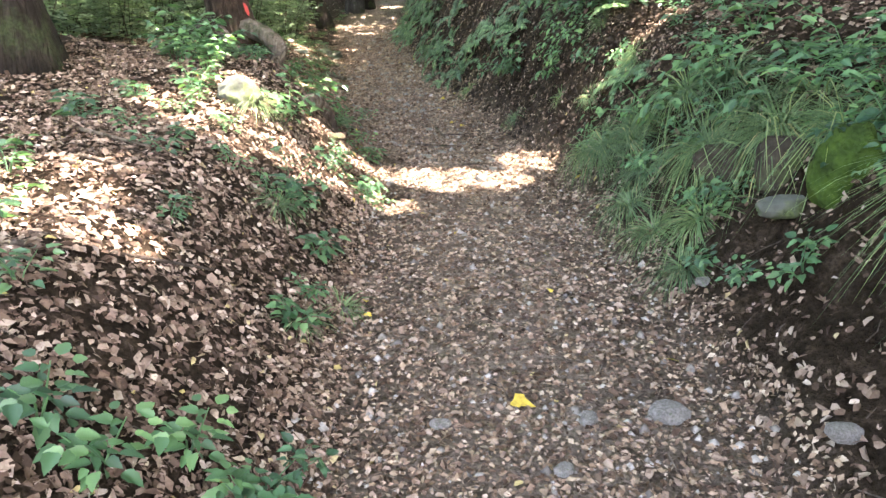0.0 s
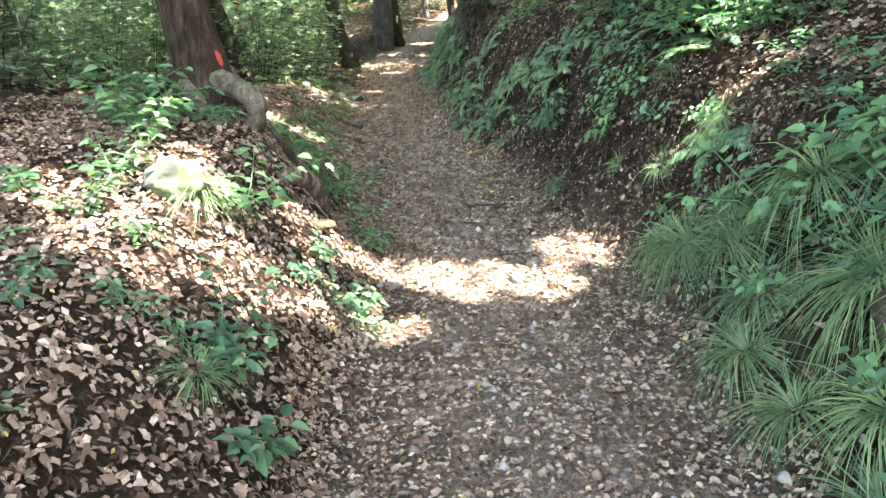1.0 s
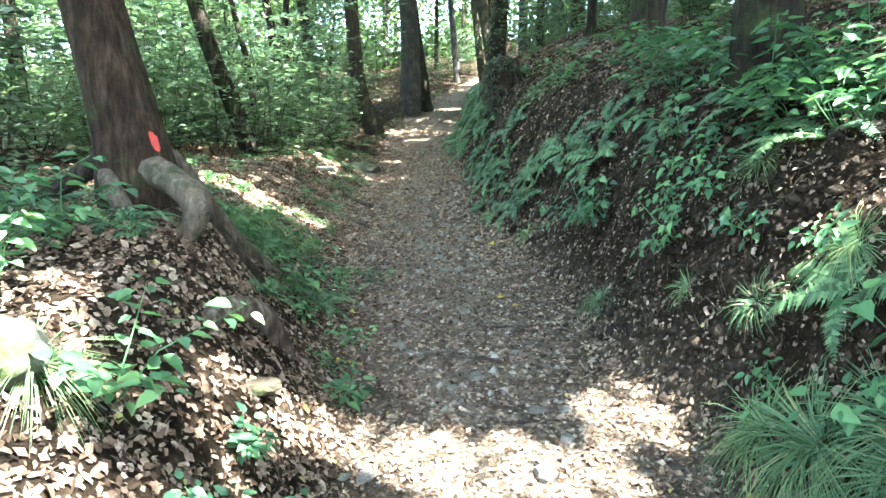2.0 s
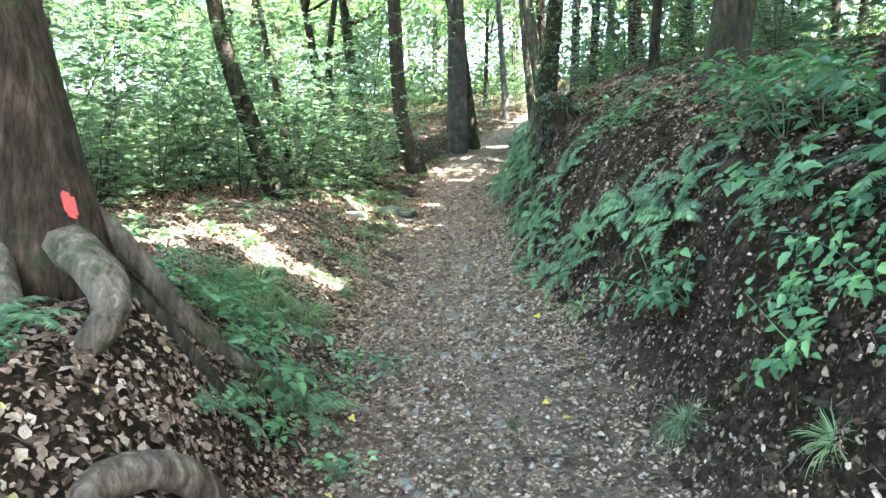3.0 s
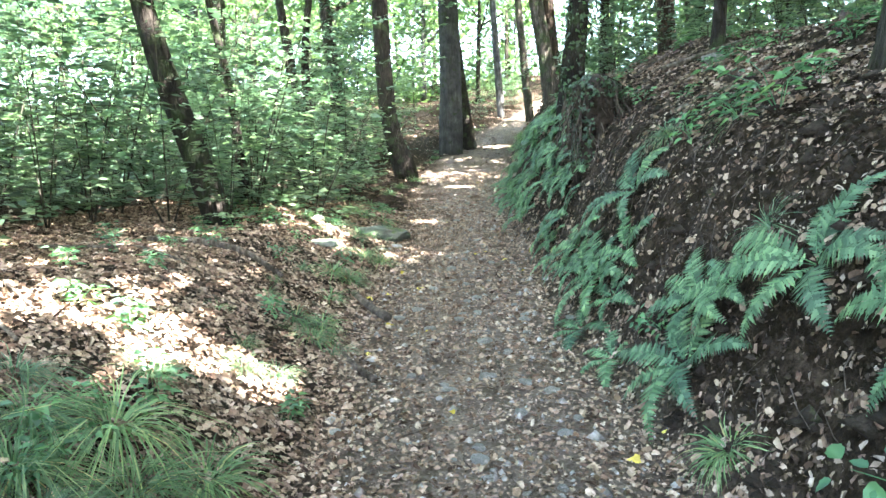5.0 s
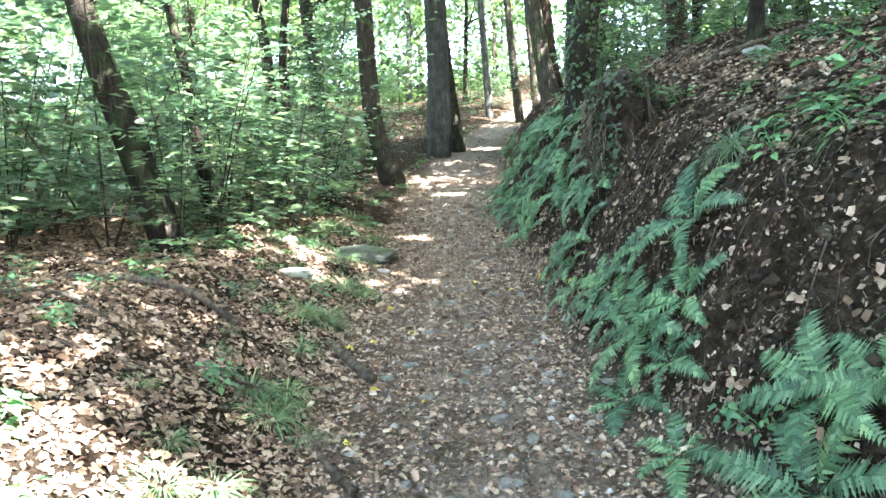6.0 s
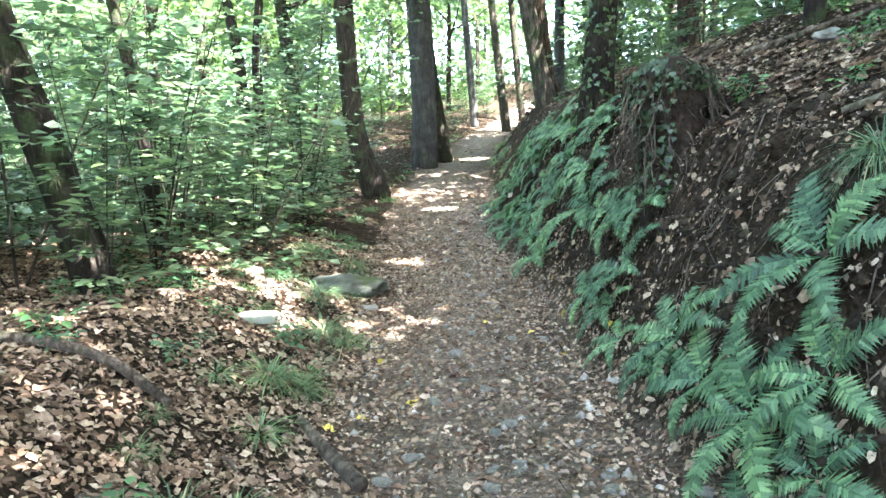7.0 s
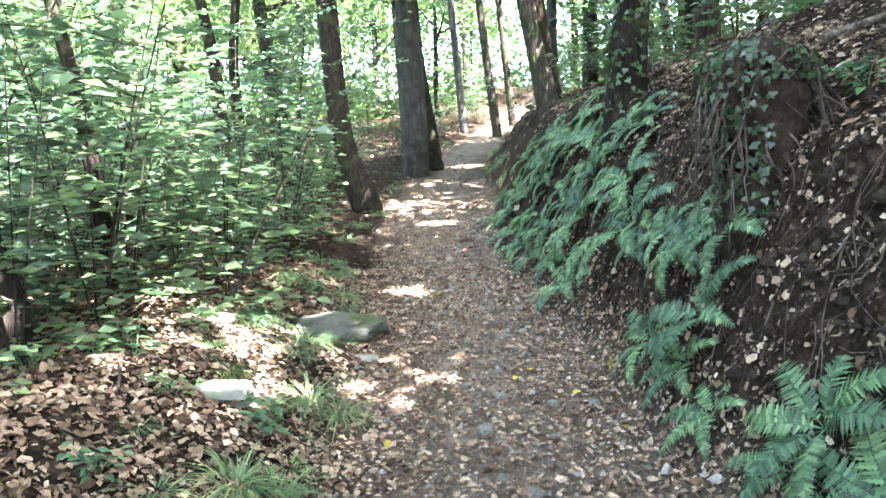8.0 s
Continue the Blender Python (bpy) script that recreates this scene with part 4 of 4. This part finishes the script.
# ---- far woods behind everything ----
def build_far_woods(seed, n, clumps, a0, a1, d0, d1, tall, leaf, label):
    r = np.random.default_rng(seed)
    c = r.integers(0, clumps, n)
    ca, cd, ch = r.uniform(a0, a1, clumps), r.uniform(d0, d1, clumps), r.uniform(0.02, 1, clumps) ** 1.4 * tall
    x, y = np.sin(ca[c]) * cd[c] + r.normal(0, 1.1, n), np.cos(ca[c]) * cd[c] + r.normal(0, 1.1, n)
    ok = (np.abs(x - trail_x(y)) > 2.6) | (y > 55)
    x, y, h = x[ok], y[ok], (ch[c] + r.normal(0, 0.8, n))[ok]
    P = np.stack([x, y, land(x, y) + np.maximum(h, 0.05)], 1)
    m = len(P)
    L = leaf * r.uniform(0.6, 1.3, m)
    V, F = leaves(P, r.standard_normal((m, 3)) * (1, 1, 0.4), np.array([0, 0, 1.0]) + 0.6 * r.standard_normal((m, 3)), L, L * 0.6, DIAMOND)
    return lone("far_woods", mesh_np("far_woods", V, F, CROWN), (0, 0, 0), label, "woods", kind="stuff", soft=False)


build_far_woods(31, 80000, 1300, -1.25, 1.0, 30, 80, 17, 0.34, "bright green foliage of the woods around the trail")
build_far_woods(32, 64000, 1100, -0.5, 0.4, 52, 84, 17, 0.46, "bright green foliage beyond the crest of the trail")


# ---- roots, mark and dead wood ----
def rooted(points, radii, n=12, sides=9, wobble=0.1, seed=0, origin=(0, 0, 0)):
    p = smooth_line(points, n) - np.array(origin)
    return tube(p, np.interp(np.linspace(0, 1, n), np.linspace(0, 1, len(radii)), radii), sides, wobble, seed)


def on_ground(pts, up):
    return [(x, y, ground_z(x, y) + up) for x, y in pts]


bt = tuple(big_tree.location)
for i, (pts, rad) in enumerate((
        ([(-1.9, 6.5, 2.03), (-1.78, 6.4, 1.99), (-1.62, 6.3, 1.93), (-1.48, 6.22, 1.86), (-1.38, 6.17, 1.77), (-1.42, 6.1, 1.67), (-1.55, 6.04, 1.57)], (0.06, 0.085, 0.085, 0.078, 0.07, 0.06, 0.03)),
        ([(-1.98, 6.42, 2.06), (-1.95, 6.28, 1.95), (-1.86, 6.18, 1.87), (-1.75, 6.1, 1.77), (-1.66, 6.04, 1.62)], (0.04, 0.05, 0.052, 0.045, 0.03)),
        ([(-1.88, 6.5, 2.2), (-1.72, 6.68, 1.98), *on_ground([(-1.6, 6.92)], 0.03), *on_ground([(-1.38, 7.2), (-1.33, 7.65)], 0.012), *on_ground([(-1.18, 8.05)], -0.03)], (0.06, 0.06, 0.05, 0.042, 0.034, 0.02)),
        ([(-1.95, 6.5, 2.15), (-2.25, 6.4, 1.9), *on_ground([(-2.6, 6.25)], 0.0)], (0.07, 0.05, 0.025)),
        ([(-1.95, 6.45, 2.0), *on_ground([(-1.68, 6.62), (-1.45, 6.75)], 0.02), *on_ground([(-1.25, 6.85)], -0.03)], (0.1, 0.06, 0.04, 0.03)))):
    V, F = rooted(pts, rad, 14, 10, 0.12, i, bt)
    part("root", mesh_np("root", V, F, ROOT if i in (0, 1, 2) else BARK), big_tree, "weathered grey surface root" if i in (0, 1, 2) else "mossy surface root")
# the painted trail mark hugs the trunk's side
bpy.context.view_layer.update()
trunk = [o for o in big_tree.children if o.name.startswith("trunk")][0]
V = []
for z in np.linspace(2.1, 2.2, 8):
    for q in np.linspace(-0.55, -0.28, 7):
        p = Vector((-1.92 + 0.19 * math.cos(q) + (2.24 - z) * 0.2, 6.46 + 0.19 * math.sin(q), z + 0.03 * math.sin(q * 5))) - big_tree.location
        _, at, face, _ = trunk.closest_point_on_mesh(p)
        V.append(at + face * 0.006)
V = np.array(V)
F = np.array([(i * 7 + j, i * 7 + j + 1, i * 7 + j + 8, i * 7 + j + 7) for i in range(7) for j in range(6) if (i, j) not in ((0, 0), (0, 5), (6, 0), (6, 5), (6, 4))])
part("paint_mark", mesh_np("paint_mark", V, F, RED), big_tree, "worn red trail paint mark")


def dead_branch(name, pts, radii, label, material=DEADWOOD, group="", seed=0, sides=8, wobble=0.1, n=14):
    foot = pts[0]
    V, F = rooted(pts, radii, n, sides, wobble, seed, foot)
    ob = lone(name, mesh_np(name, V, F, material), tuple(foot), label, "branch", group)
    return ob


dead_branch("arched_root", [(-1.17, 5.45, 1.2), (-1.16, 5.55, 1.31), (-1.12, 5.72, 1.37), (-1.06, 5.88, 1.33), (-1.01, 6.02, 1.21), (-0.98, 6.12, 1.03), (-0.98, 6.14, 0.85)], (0.045, 0.055, 0.062, 0.06, 0.055, 0.05, 0.05),
            "arched dead root rising from the earth bank", DEADWOOD, "", 4, 12, 0.16, 18)
dead_branch("fallen_branch", on_ground([(-3.75, 11.9), (-3.2, 11.86), (-2.85, 11.84), (-2.5, 11.74)], 0.045), (0.022, 0.03, 0.028, 0.02), "brown fallen branch lying on dry leaves", DEADWOOD, "fallen branches", 1)
dead_branch("log", on_ground([(-2.02, 12.12), (-1.8, 11.85), (-1.6, 11.6)], 0.04), (0.022, 0.03, 0.035), "short weathered log at the trail's edge", ROOT, "", 2, 10)
dead_branch("fallen_branch", on_ground([(-1.78, 10.9), (-1.62, 10.6), (-1.4, 10.35)], 0.02), (0.012, 0.018, 0.022), "thin broken branch beside the trail", DEADWOOD, "fallen branches", 3)
for i, (pts, r0) in enumerate(((((-3.35, 9.55), (-3.0, 9.35), (-2.75, 9.2)), 0.018), (((-3.4, 9.9), (-2.9, 9.5)), 0.014), (((-3.6, 12.9), (-3.1, 13.1), (-2.7, 13.45)), 0.014), (((-3.3, 13.5), (-2.9, 12.7)), 0.012),
                               (((-2.4, 10.9), (-2.0, 11.15), (-1.7, 11.2)), 0.012), (((-2.9, 10.6), (-2.3, 10.75)), 0.011), (((-4.1, 11.0), (-3.4, 11.3), (-2.9, 11.0)), 0.016), (((-1.5, 2.25), (-1.2, 2.4), (-1.0, 2.75)), 0.012),
                               (((-1.75, 3.25), (-1.5, 3.2), (-1.25, 3.0)), 0.011), (((-1.9, 3.6), (-1.5, 3.5)), 0.012), (((-0.35, 6.75), (-0.1, 6.72), (0.1, 6.65)), 0.016), (((-0.05, 7.2), (0.3, 7.25)), 0.01), (((-0.1, 7.6), (0.0, 7.1)), 0.012),
                               (((-1.2, 10.9), (-1.08, 10.65)), 0.012), (((-0.7, 10.7), (-0.66, 10.45)), 0.013), (((-2.2, 11.6), (-1.9, 11.35)), 0.01), (((0.1, 5.9), (0.35, 5.95)), 0.01), (((0.25, 4.6), (0.4, 4.4)), 0.008), (((1.2, 7.6), (1.5, 7.4), (1.9, 7.5)), 0.015),
                               (((2.0, 12.5), (2.5, 13.5), (3.0, 14.2)), 0.06), (((0.9, 14.5), (1.6, 14.2), (2.3, 14.9)), 0.03), (((0.6, 12.2), (1.1, 11.9), (1.6, 12.3)), 0.02), (((0.5, 15.2), (1.2, 15.9)), 0.025), (((1.4, 16.5), (2.2, 17.5)), 0.04),
                               (((1.2, 9.6), (1.5, 9.9), (1.9, 9.8)), 0.02), (((0.8, 11.0), (1.2, 10.7)), 0.014), (((-2.6, 8.5), (-2.2, 8.1)), 0.012), (((-3.2, 8.2), (-2.7, 7.8)), 0.02), (((-4.5, 12.6), (-3.8, 12.4)), 0.03), (((-2.5, 13.9), (-3.3, 14.6)), 0.014))):
    p = on_ground(pts, r0 * 0.9 + 0.012)
    dead_branch("fallen_branch", p, np.linspace(r0, r0 * 0.5, len(p)), "bare dead branch lying on the leaf litter", DEADWOOD if i % 3 else ROOT, "fallen branches", 50 + i, 6)


def twig_stuff(n, y0, y1, u0, u1, label):
    r = np.random.default_rng(77)
    P, N = strewn(n, y0, y1, u0, u1, 1.2)
    D = unit(np.cross(N, r.standard_normal((n, 3)))) + 0.05 * r.standard_normal((n, 3))
    out = []
    for p, d, q in zip(P, D, r.uniform(0.05, 0.22, n)):
        bend = r.standard_normal(3) * q * 0.08
        out.append(twig(p + (0, 0, 0.006), p + d * q * 0.5 + bend + (0, 0, 0.012), p + d * q + (0, 0, 0.006), 0.0038, True))
    V, F = joined(out)
    return lone("twigs", mesh_np("twigs", V, F, DEADWOOD), (0, 0, 0), label, "twigs", kind="stuff")


twig_stuff(1500, 1, 16, -3.4, 2.6, "small dead twigs strewn over the leaf litter")
twig_stuff(1300, 6, 16, 0.9, 2.4, "dead stalks and root ends on the earth bank")


# ---- stones ----
def stone_mesh(seed, flat):
    r = np.random.default_rng(seed)
    bm = bmesh.new()
    bmesh.ops.create_icosphere(bm, subdivisions=2, radius=1)
    for v in bm.verts:
        k = 1 + 0.28 * noise.noise(v.co * 1.1 + Vector((seed * 7.1, 0, 0))) + 0.14 * noise.noise(v.co * 2.7 + Vector((0, seed * 3.3, 0)))
        v.co = Vector((v.co.x * k, v.co.y * k * 0.75, max(-0.5, min(0.62, v.co.z * k)) * flat))
    me = bpy.data.meshes.new("stone")
    bm.to_mesh(me)
    bm.free()
    me.materials.append(STONE)
    return me


stone_meshes = [stone_mesh(i, f) for i, f in enumerate((0.7, 0.5, 0.6, 0.8, 0.45))]


def stone(x, y, size, kind, spin, label="grey stone half buried in the trail", sink=0.25, group="trail stones"):
    ob = new("stone", stone_meshes[kind])
    ob.matrix_basis = Matrix.Translation((x, y, ground_z(x, y) + size * 0.2 - size * sink * 0.4)) @ pose(0, 0, 0, 0, 0, spin) @ Matrix.Diagonal((size, size, size, 1))
    return tagged(ob, label, "stone", group)


stone(0.81, 2.33, 0.085, 0, 20, "pale angular stone lying on the trail")
stone(0.5, 2.31, 0.048, 3, 70, "pale small stone lying on the trail")
stone(-0.06, 2.31, 0.045, 2, 10, "rounded stone bedded in leaf scraps")
stone(0.36, 2.03, 0.045, 1, 50, "flat stone bedded in the trail")
stone(1.24, 1.95, 0.06, 3, 0, "pale stone at the foot of the bank")
stone(1.2, 3.1, 0.05, 2, 33, "small grey stone at the foot of the bank")
bits = np.random.default_rng(13)
for i in range(150):
    y = 5.5 + 14 * bits.random() ** 1.1
    x = beside(float(np.clip(bits.normal(0.0, 0.4), -0.85, 0.8)), y)
    stone(x, y, float(bits.uniform(0.018, 0.05)) * (1.3 if bits.random() < 0.12 else 1), int(bits.integers(0, 5)), float(bits.uniform(0, 360)))


def pebble_stuff(n, name, label, material, y0, y1, u0, u1, grain):
    P, N = strewn(n, y0, y1, u0, u1, 1.2)
    r = np.random.default_rng(3)
    T = np.array([(1, 0, 0), (0, 1, 0), (-1, 0, 0), (0, -1, 0), (0, 0, 0.8), (0, 0, -0.6)], float)
    Q = np.array([(0, 1, 4), (1, 2, 4), (2, 3, 4), (3, 0, 4), (1, 0, 5), (2, 1, 5), (3, 2, 5), (0, 3, 5)])
    s = r.gamma(2.0, grain, n) + 0.004
    a = r.uniform(0, 6.28, n)
    R = np.stack([np.stack([np.cos(a), -np.sin(a), 0 * a], 1), np.stack([np.sin(a), np.cos(a), 0 * a], 1), np.stack([0 * a, 0 * a, 0 * a + 1], 1)], 1)
    V = np.einsum("nij,nkj->nki", R, T[None] * (s[:, None] * r.uniform(0.6, 1.3, (n, 3)))[:, None, :] * r.uniform(0.75, 1.2, (n, 6, 1))) + P[:, None] + (0, 0, 0.002)
    F = (Q[None] + (np.arange(n) * 6)[:, None, None]).reshape(-1, 3)
    return lone(name, mesh_np(name, V.reshape(-1, 3), F, material), (0, 0, 0), label, name, kind="stuff", soft=False)


pebble_stuff(5200, "pebbles", "small grey pebbles scattered along the earth trail", PEBBLE, 1, 22, -0.85, 0.85, 0.0045)
pebble_stuff(5000, "clods", "dark crumbled earth clods on the bare bank", EARTH, 5.8, 16, 0.85, 2.2, 0.009)


def boulder(name, x, y, size, seed, material, label, turn=0, lift=0.0, boxy=1.0):
    bm = bmesh.new()
    bmesh.ops.create_icosphere(bm, subdivisions=4, radius=1)
    for v in bm.verts:
        k = 1 + 0.3 * noise.noise(v.co * 0.9 + Vector((seed, 0, 0))) + 0.2 * noise.noise(v.co * 2.4 + Vector((0, seed, 0))) + 0.09 * noise.noise(v.co * 6) + 0.04 * noise.noise(v.co * 14)
        b = Vector([math.copysign(abs(a) ** boxy, a) for a in v.co])
        v.co = Vector((b.x * size[0], b.y * size[1], b.z * size[2])) * (1 + (k - 1) * (1.0 if boxy == 1.0 else 0.55))
    me = bpy.data.meshes.new(name)
    bm.to_mesh(me)
    bm.free()
    me.materials.append(material)
    return lone(name, me, (x, y, ground_z(x, y) + lift, 0, 0, turn), label, "rock")


boulder("slab", -2.62, 13.1, (0.17, 0.085, 0.035), 3.1, SLAB, "flat grey-green stone slab among grass", -8, 0.04, 0.45)
boulder("boulder", -2.47, 15.05, (0.42, 0.34, 0.1), 5.7, MOSSY, "low smooth mossy boulder at the trail's edge", 40, 0.02)
boulder("boulder", 1.63, 2.8, (0.12, 0.13, 0.2), 8.2, MOSS, "boulder thickly covered in bright green moss", 0, 0.08)
boulder("rock", 1.5, 3.62, (0.17, 0.13, 0.11), 2.7, EARTH_ROCK, "dark earthy rock ledge under overhanging sedge", 25, 0.05, 0.6)
boulder("rock", 1.58, 3.2, (0.12, 0.1, 0.14), 6.3, EARTH_ROCK, "dark upright rock under overhanging sedge", -20, 0.06, 0.6)
boulder("rock", 1.5, 2.98, (0.13, 0.08, 0.05), 11.3, MOSSY, "grey flat rock with mossy edge at the bank's foot", 10, 0.05, 0.7)
boulder("boulder", -1.36, 4.66, (0.14, 0.14, 0.12), 12.9, MOSSY, "pale rounded boulder in the leafy mound", 30, 0.02)
boulder("rock", -0.9, 5.5, (0.1, 0.06, 0.03), 14.1, EARTH_ROCK, "flat grey rock below an arched root", 20, 0.02, 0.7)
boulder("rock", -2.95, 14.0, (0.07, 0.05, 0.04), 4.4, STONE, "pale stone among grass", 0, 0.02)
boulder("rock", -2.15, 14.35, (0.1, 0.05, 0.035), 9.4, STONE, "pale flat stone at the trail's edge", 5, 0.01)
boulder("rock", 1.35, 14.0, (0.14, 0.08, 0.05), 7.4, STONE, "pale flat rock on the leafy slope", 30, 0.03)

# ---- torn root plate on top of the bank ----
rx, ry = 0.12, 13.4
plate = thing("root_plate", (rx, ry, ground_z(rx, ry) - 0.17), "old root plate of dark earth overgrown with ivy", "stump")


def plate_radius(z):
    return float(np.interp(z, (-0.6, -0.2, 0.15, 0.45, 0.62, 0.72), (0.3, 0.24, 0.2, 0.25, 0.24, 0.08)))


rings, around = 34, 40
V, F = [], []
for i in range(rings):
    z = -0.6 + 1.32 * i / (rings - 1)
    for j in range(around):
        q = 6.2832 * j / around
        v = Vector((math.cos(q), math.sin(q), z * 2.2))
        k = 1 + 0.4 * noise.noise(v * 1.6 + Vector((3, 0, 0))) + 0.38 * noise.noise(Vector((v.x * 5, v.y * 5, z * 2.5))) + 0.24 * noise.noise(v * 9)
        V.append((math.cos(q) * plate_radius(z) * k - 0.05 * z, math.sin(q) * plate_radius(z) * k * 0.9, z + 0.05 * noise.noise(v * 3)))
for i in range(rings - 1):
    for j in range(around):
        k = (j + 1) % around
        F.append((i * around + j, i * around + k, (i + 1) * around + k, (i + 1) * around + j))
top = len(V) - around
for j in range(1, around - 2, 2):
    F.append((top, top + j, top + j + 1, top + j + 2))
part("earth_core", mesh_np("earth_core", np.array(V), np.array(F), EARTH), plate)
r = np.random.default_rng(17)
for i in range(70):
    a, h = r.uniform(2.4, 6.9), r.uniform(0.1, 0.68)
    w = plate_radius(h) * 1.08
    b = np.array([math.cos(a) * w - 0.05 * h, math.sin(a) * w, h])
    e = b + np.array([math.cos(a) * r.uniform(0.0, 0.12), math.sin(a) * r.uniform(0.0, 0.12), -r.uniform(0.15, 0.5)])
    V, F = rooted([b, b * 0.7 + e * 0.3 + r.standard_normal(3) * 0.06, b * 0.3 + e * 0.7 + r.standard_normal(3) * 0.06, e + r.standard_normal(3) * 0.06], (0.006, 0.005, 0.004, 0.0015), 10, 4, 0, i)
    part("root", mesh_np("root", V, F, DEADWOOD), plate, "thin hanging root")
n = 1700
a, h = r.uniform(0, 6.28, n), 0.72 - 0.9 * r.random(n) ** 1.3
keep = ~((np.abs(a - 5.0) < 0.45) & (h < 0.5))
a, h = a[keep], h[keep]
d = np.stack([np.cos(a), np.sin(a), np.zeros(len(a))], 1)
P = d * (np.array([plate_radius(z) for z in h]) * r.uniform(1.0, 1.2, len(a)))[:, None] + np.array([-0.05, 0, 1.0]) * h[:, None]
V, F = leaves(P, np.array([0, 0, -1.0]) + 0.7 * r.standard_normal((len(a), 3)), d + (0, 0, 0.5), r.uniform(0.025, 0.045, len(a)), r.uniform(0.025, 0.04, len(a)), LOBED)
tagged(part("ivy", mesh_np("ivy", V, F, IVY), plate, "dark green ivy leaves", soft=False), kind="stuff")


# ivy on the bank trunk
def ivy_on(tree_ob, line, rad, n, seed):
    r = np.random.default_rng(seed)
    p = smooth_line(line, 40)
    i = r.integers(0, 40, n)
    a = r.uniform(0, 6.28, n)
    d = np.stack([np.cos(a), np.sin(a), 0 * a], 1)
    P = p[i] + d * (rad * r.uniform(0.95, 1.3, n))[:, None] + r.standard_normal((n, 3)) * 0.03 - np.array(tree_ob.location)
    V, F = leaves(P, np.array([0, 0, -1.0]) + 0.6 * r.standard_normal((n, 3)), d + (0, 0, 0.4), r.uniform(0.04, 0.07, n), r.uniform(0.035, 0.06, n), LOBED)
    tagged(part("ivy", mesh_np("ivy", V, F, IVY), tree_ob, "dark climbing ivy", soft=False), kind="stuff")


ivy_on(ivy_tree, [(-0.02, 16.2, ivy_tree.location.z), (0.0, 16.15, 4.1), (0.07, 16.1, 4.7), (0.2, 16.1, 6.2)], 0.16, 650, 5)


# thin roots hanging from the bare earth of the bank
def bank_roots(n):
    r = np.random.default_rng(23)
    out = []
    for _ in range(n):
        y = r.uniform(10.2, 15.2)
        u = r.uniform(1.0, 1.75)
        pts = []
        for k in range(5):
            uu = u - k * r.uniform(0.03, 0.09)
            yy = y + k * r.uniform(-0.13, 0.13)
            pts.append((beside(uu, yy), yy, ground_z(beside(uu, yy), yy) + r.uniform(0.0, 0.035)))
        out.append(tube(smooth_line(pts, 7), np.linspace(r.uniform(0.002, 0.006), 0.001, 7), 5))
    V, F = joined(out)
    return lone("exposed_roots", mesh_np("exposed_roots", V, F, DEADWOOD), (0, 0, 0), "thin pale roots hanging down the bare earth bank", "roots", kind="stuff")


bank_roots(120)


# brushwood heap by the grey beech
def brushwood():
    r = np.random.default_rng(41)
    out = []
    for _ in range(110):
        x, y = r.normal(-3.9, 0.35), r.normal(33.5, 1.4)
        z = ground_z(x, y)
        e = np.array([x, y, z]) + (r.normal(0, 0.35), r.normal(0, 0.35), r.uniform(0.4, 1.3))
        out.append(tube([(x, y, z - 0.02), e], (0.012, 0.005), 4))
    V, F = joined(out)
    return lone("brushwood", mesh_np("brushwood", V, F, BARK_RED), (0, 0, 0), "brown dry brushwood standing beside the trail", "brushwood", kind="stuff")


brushwood()
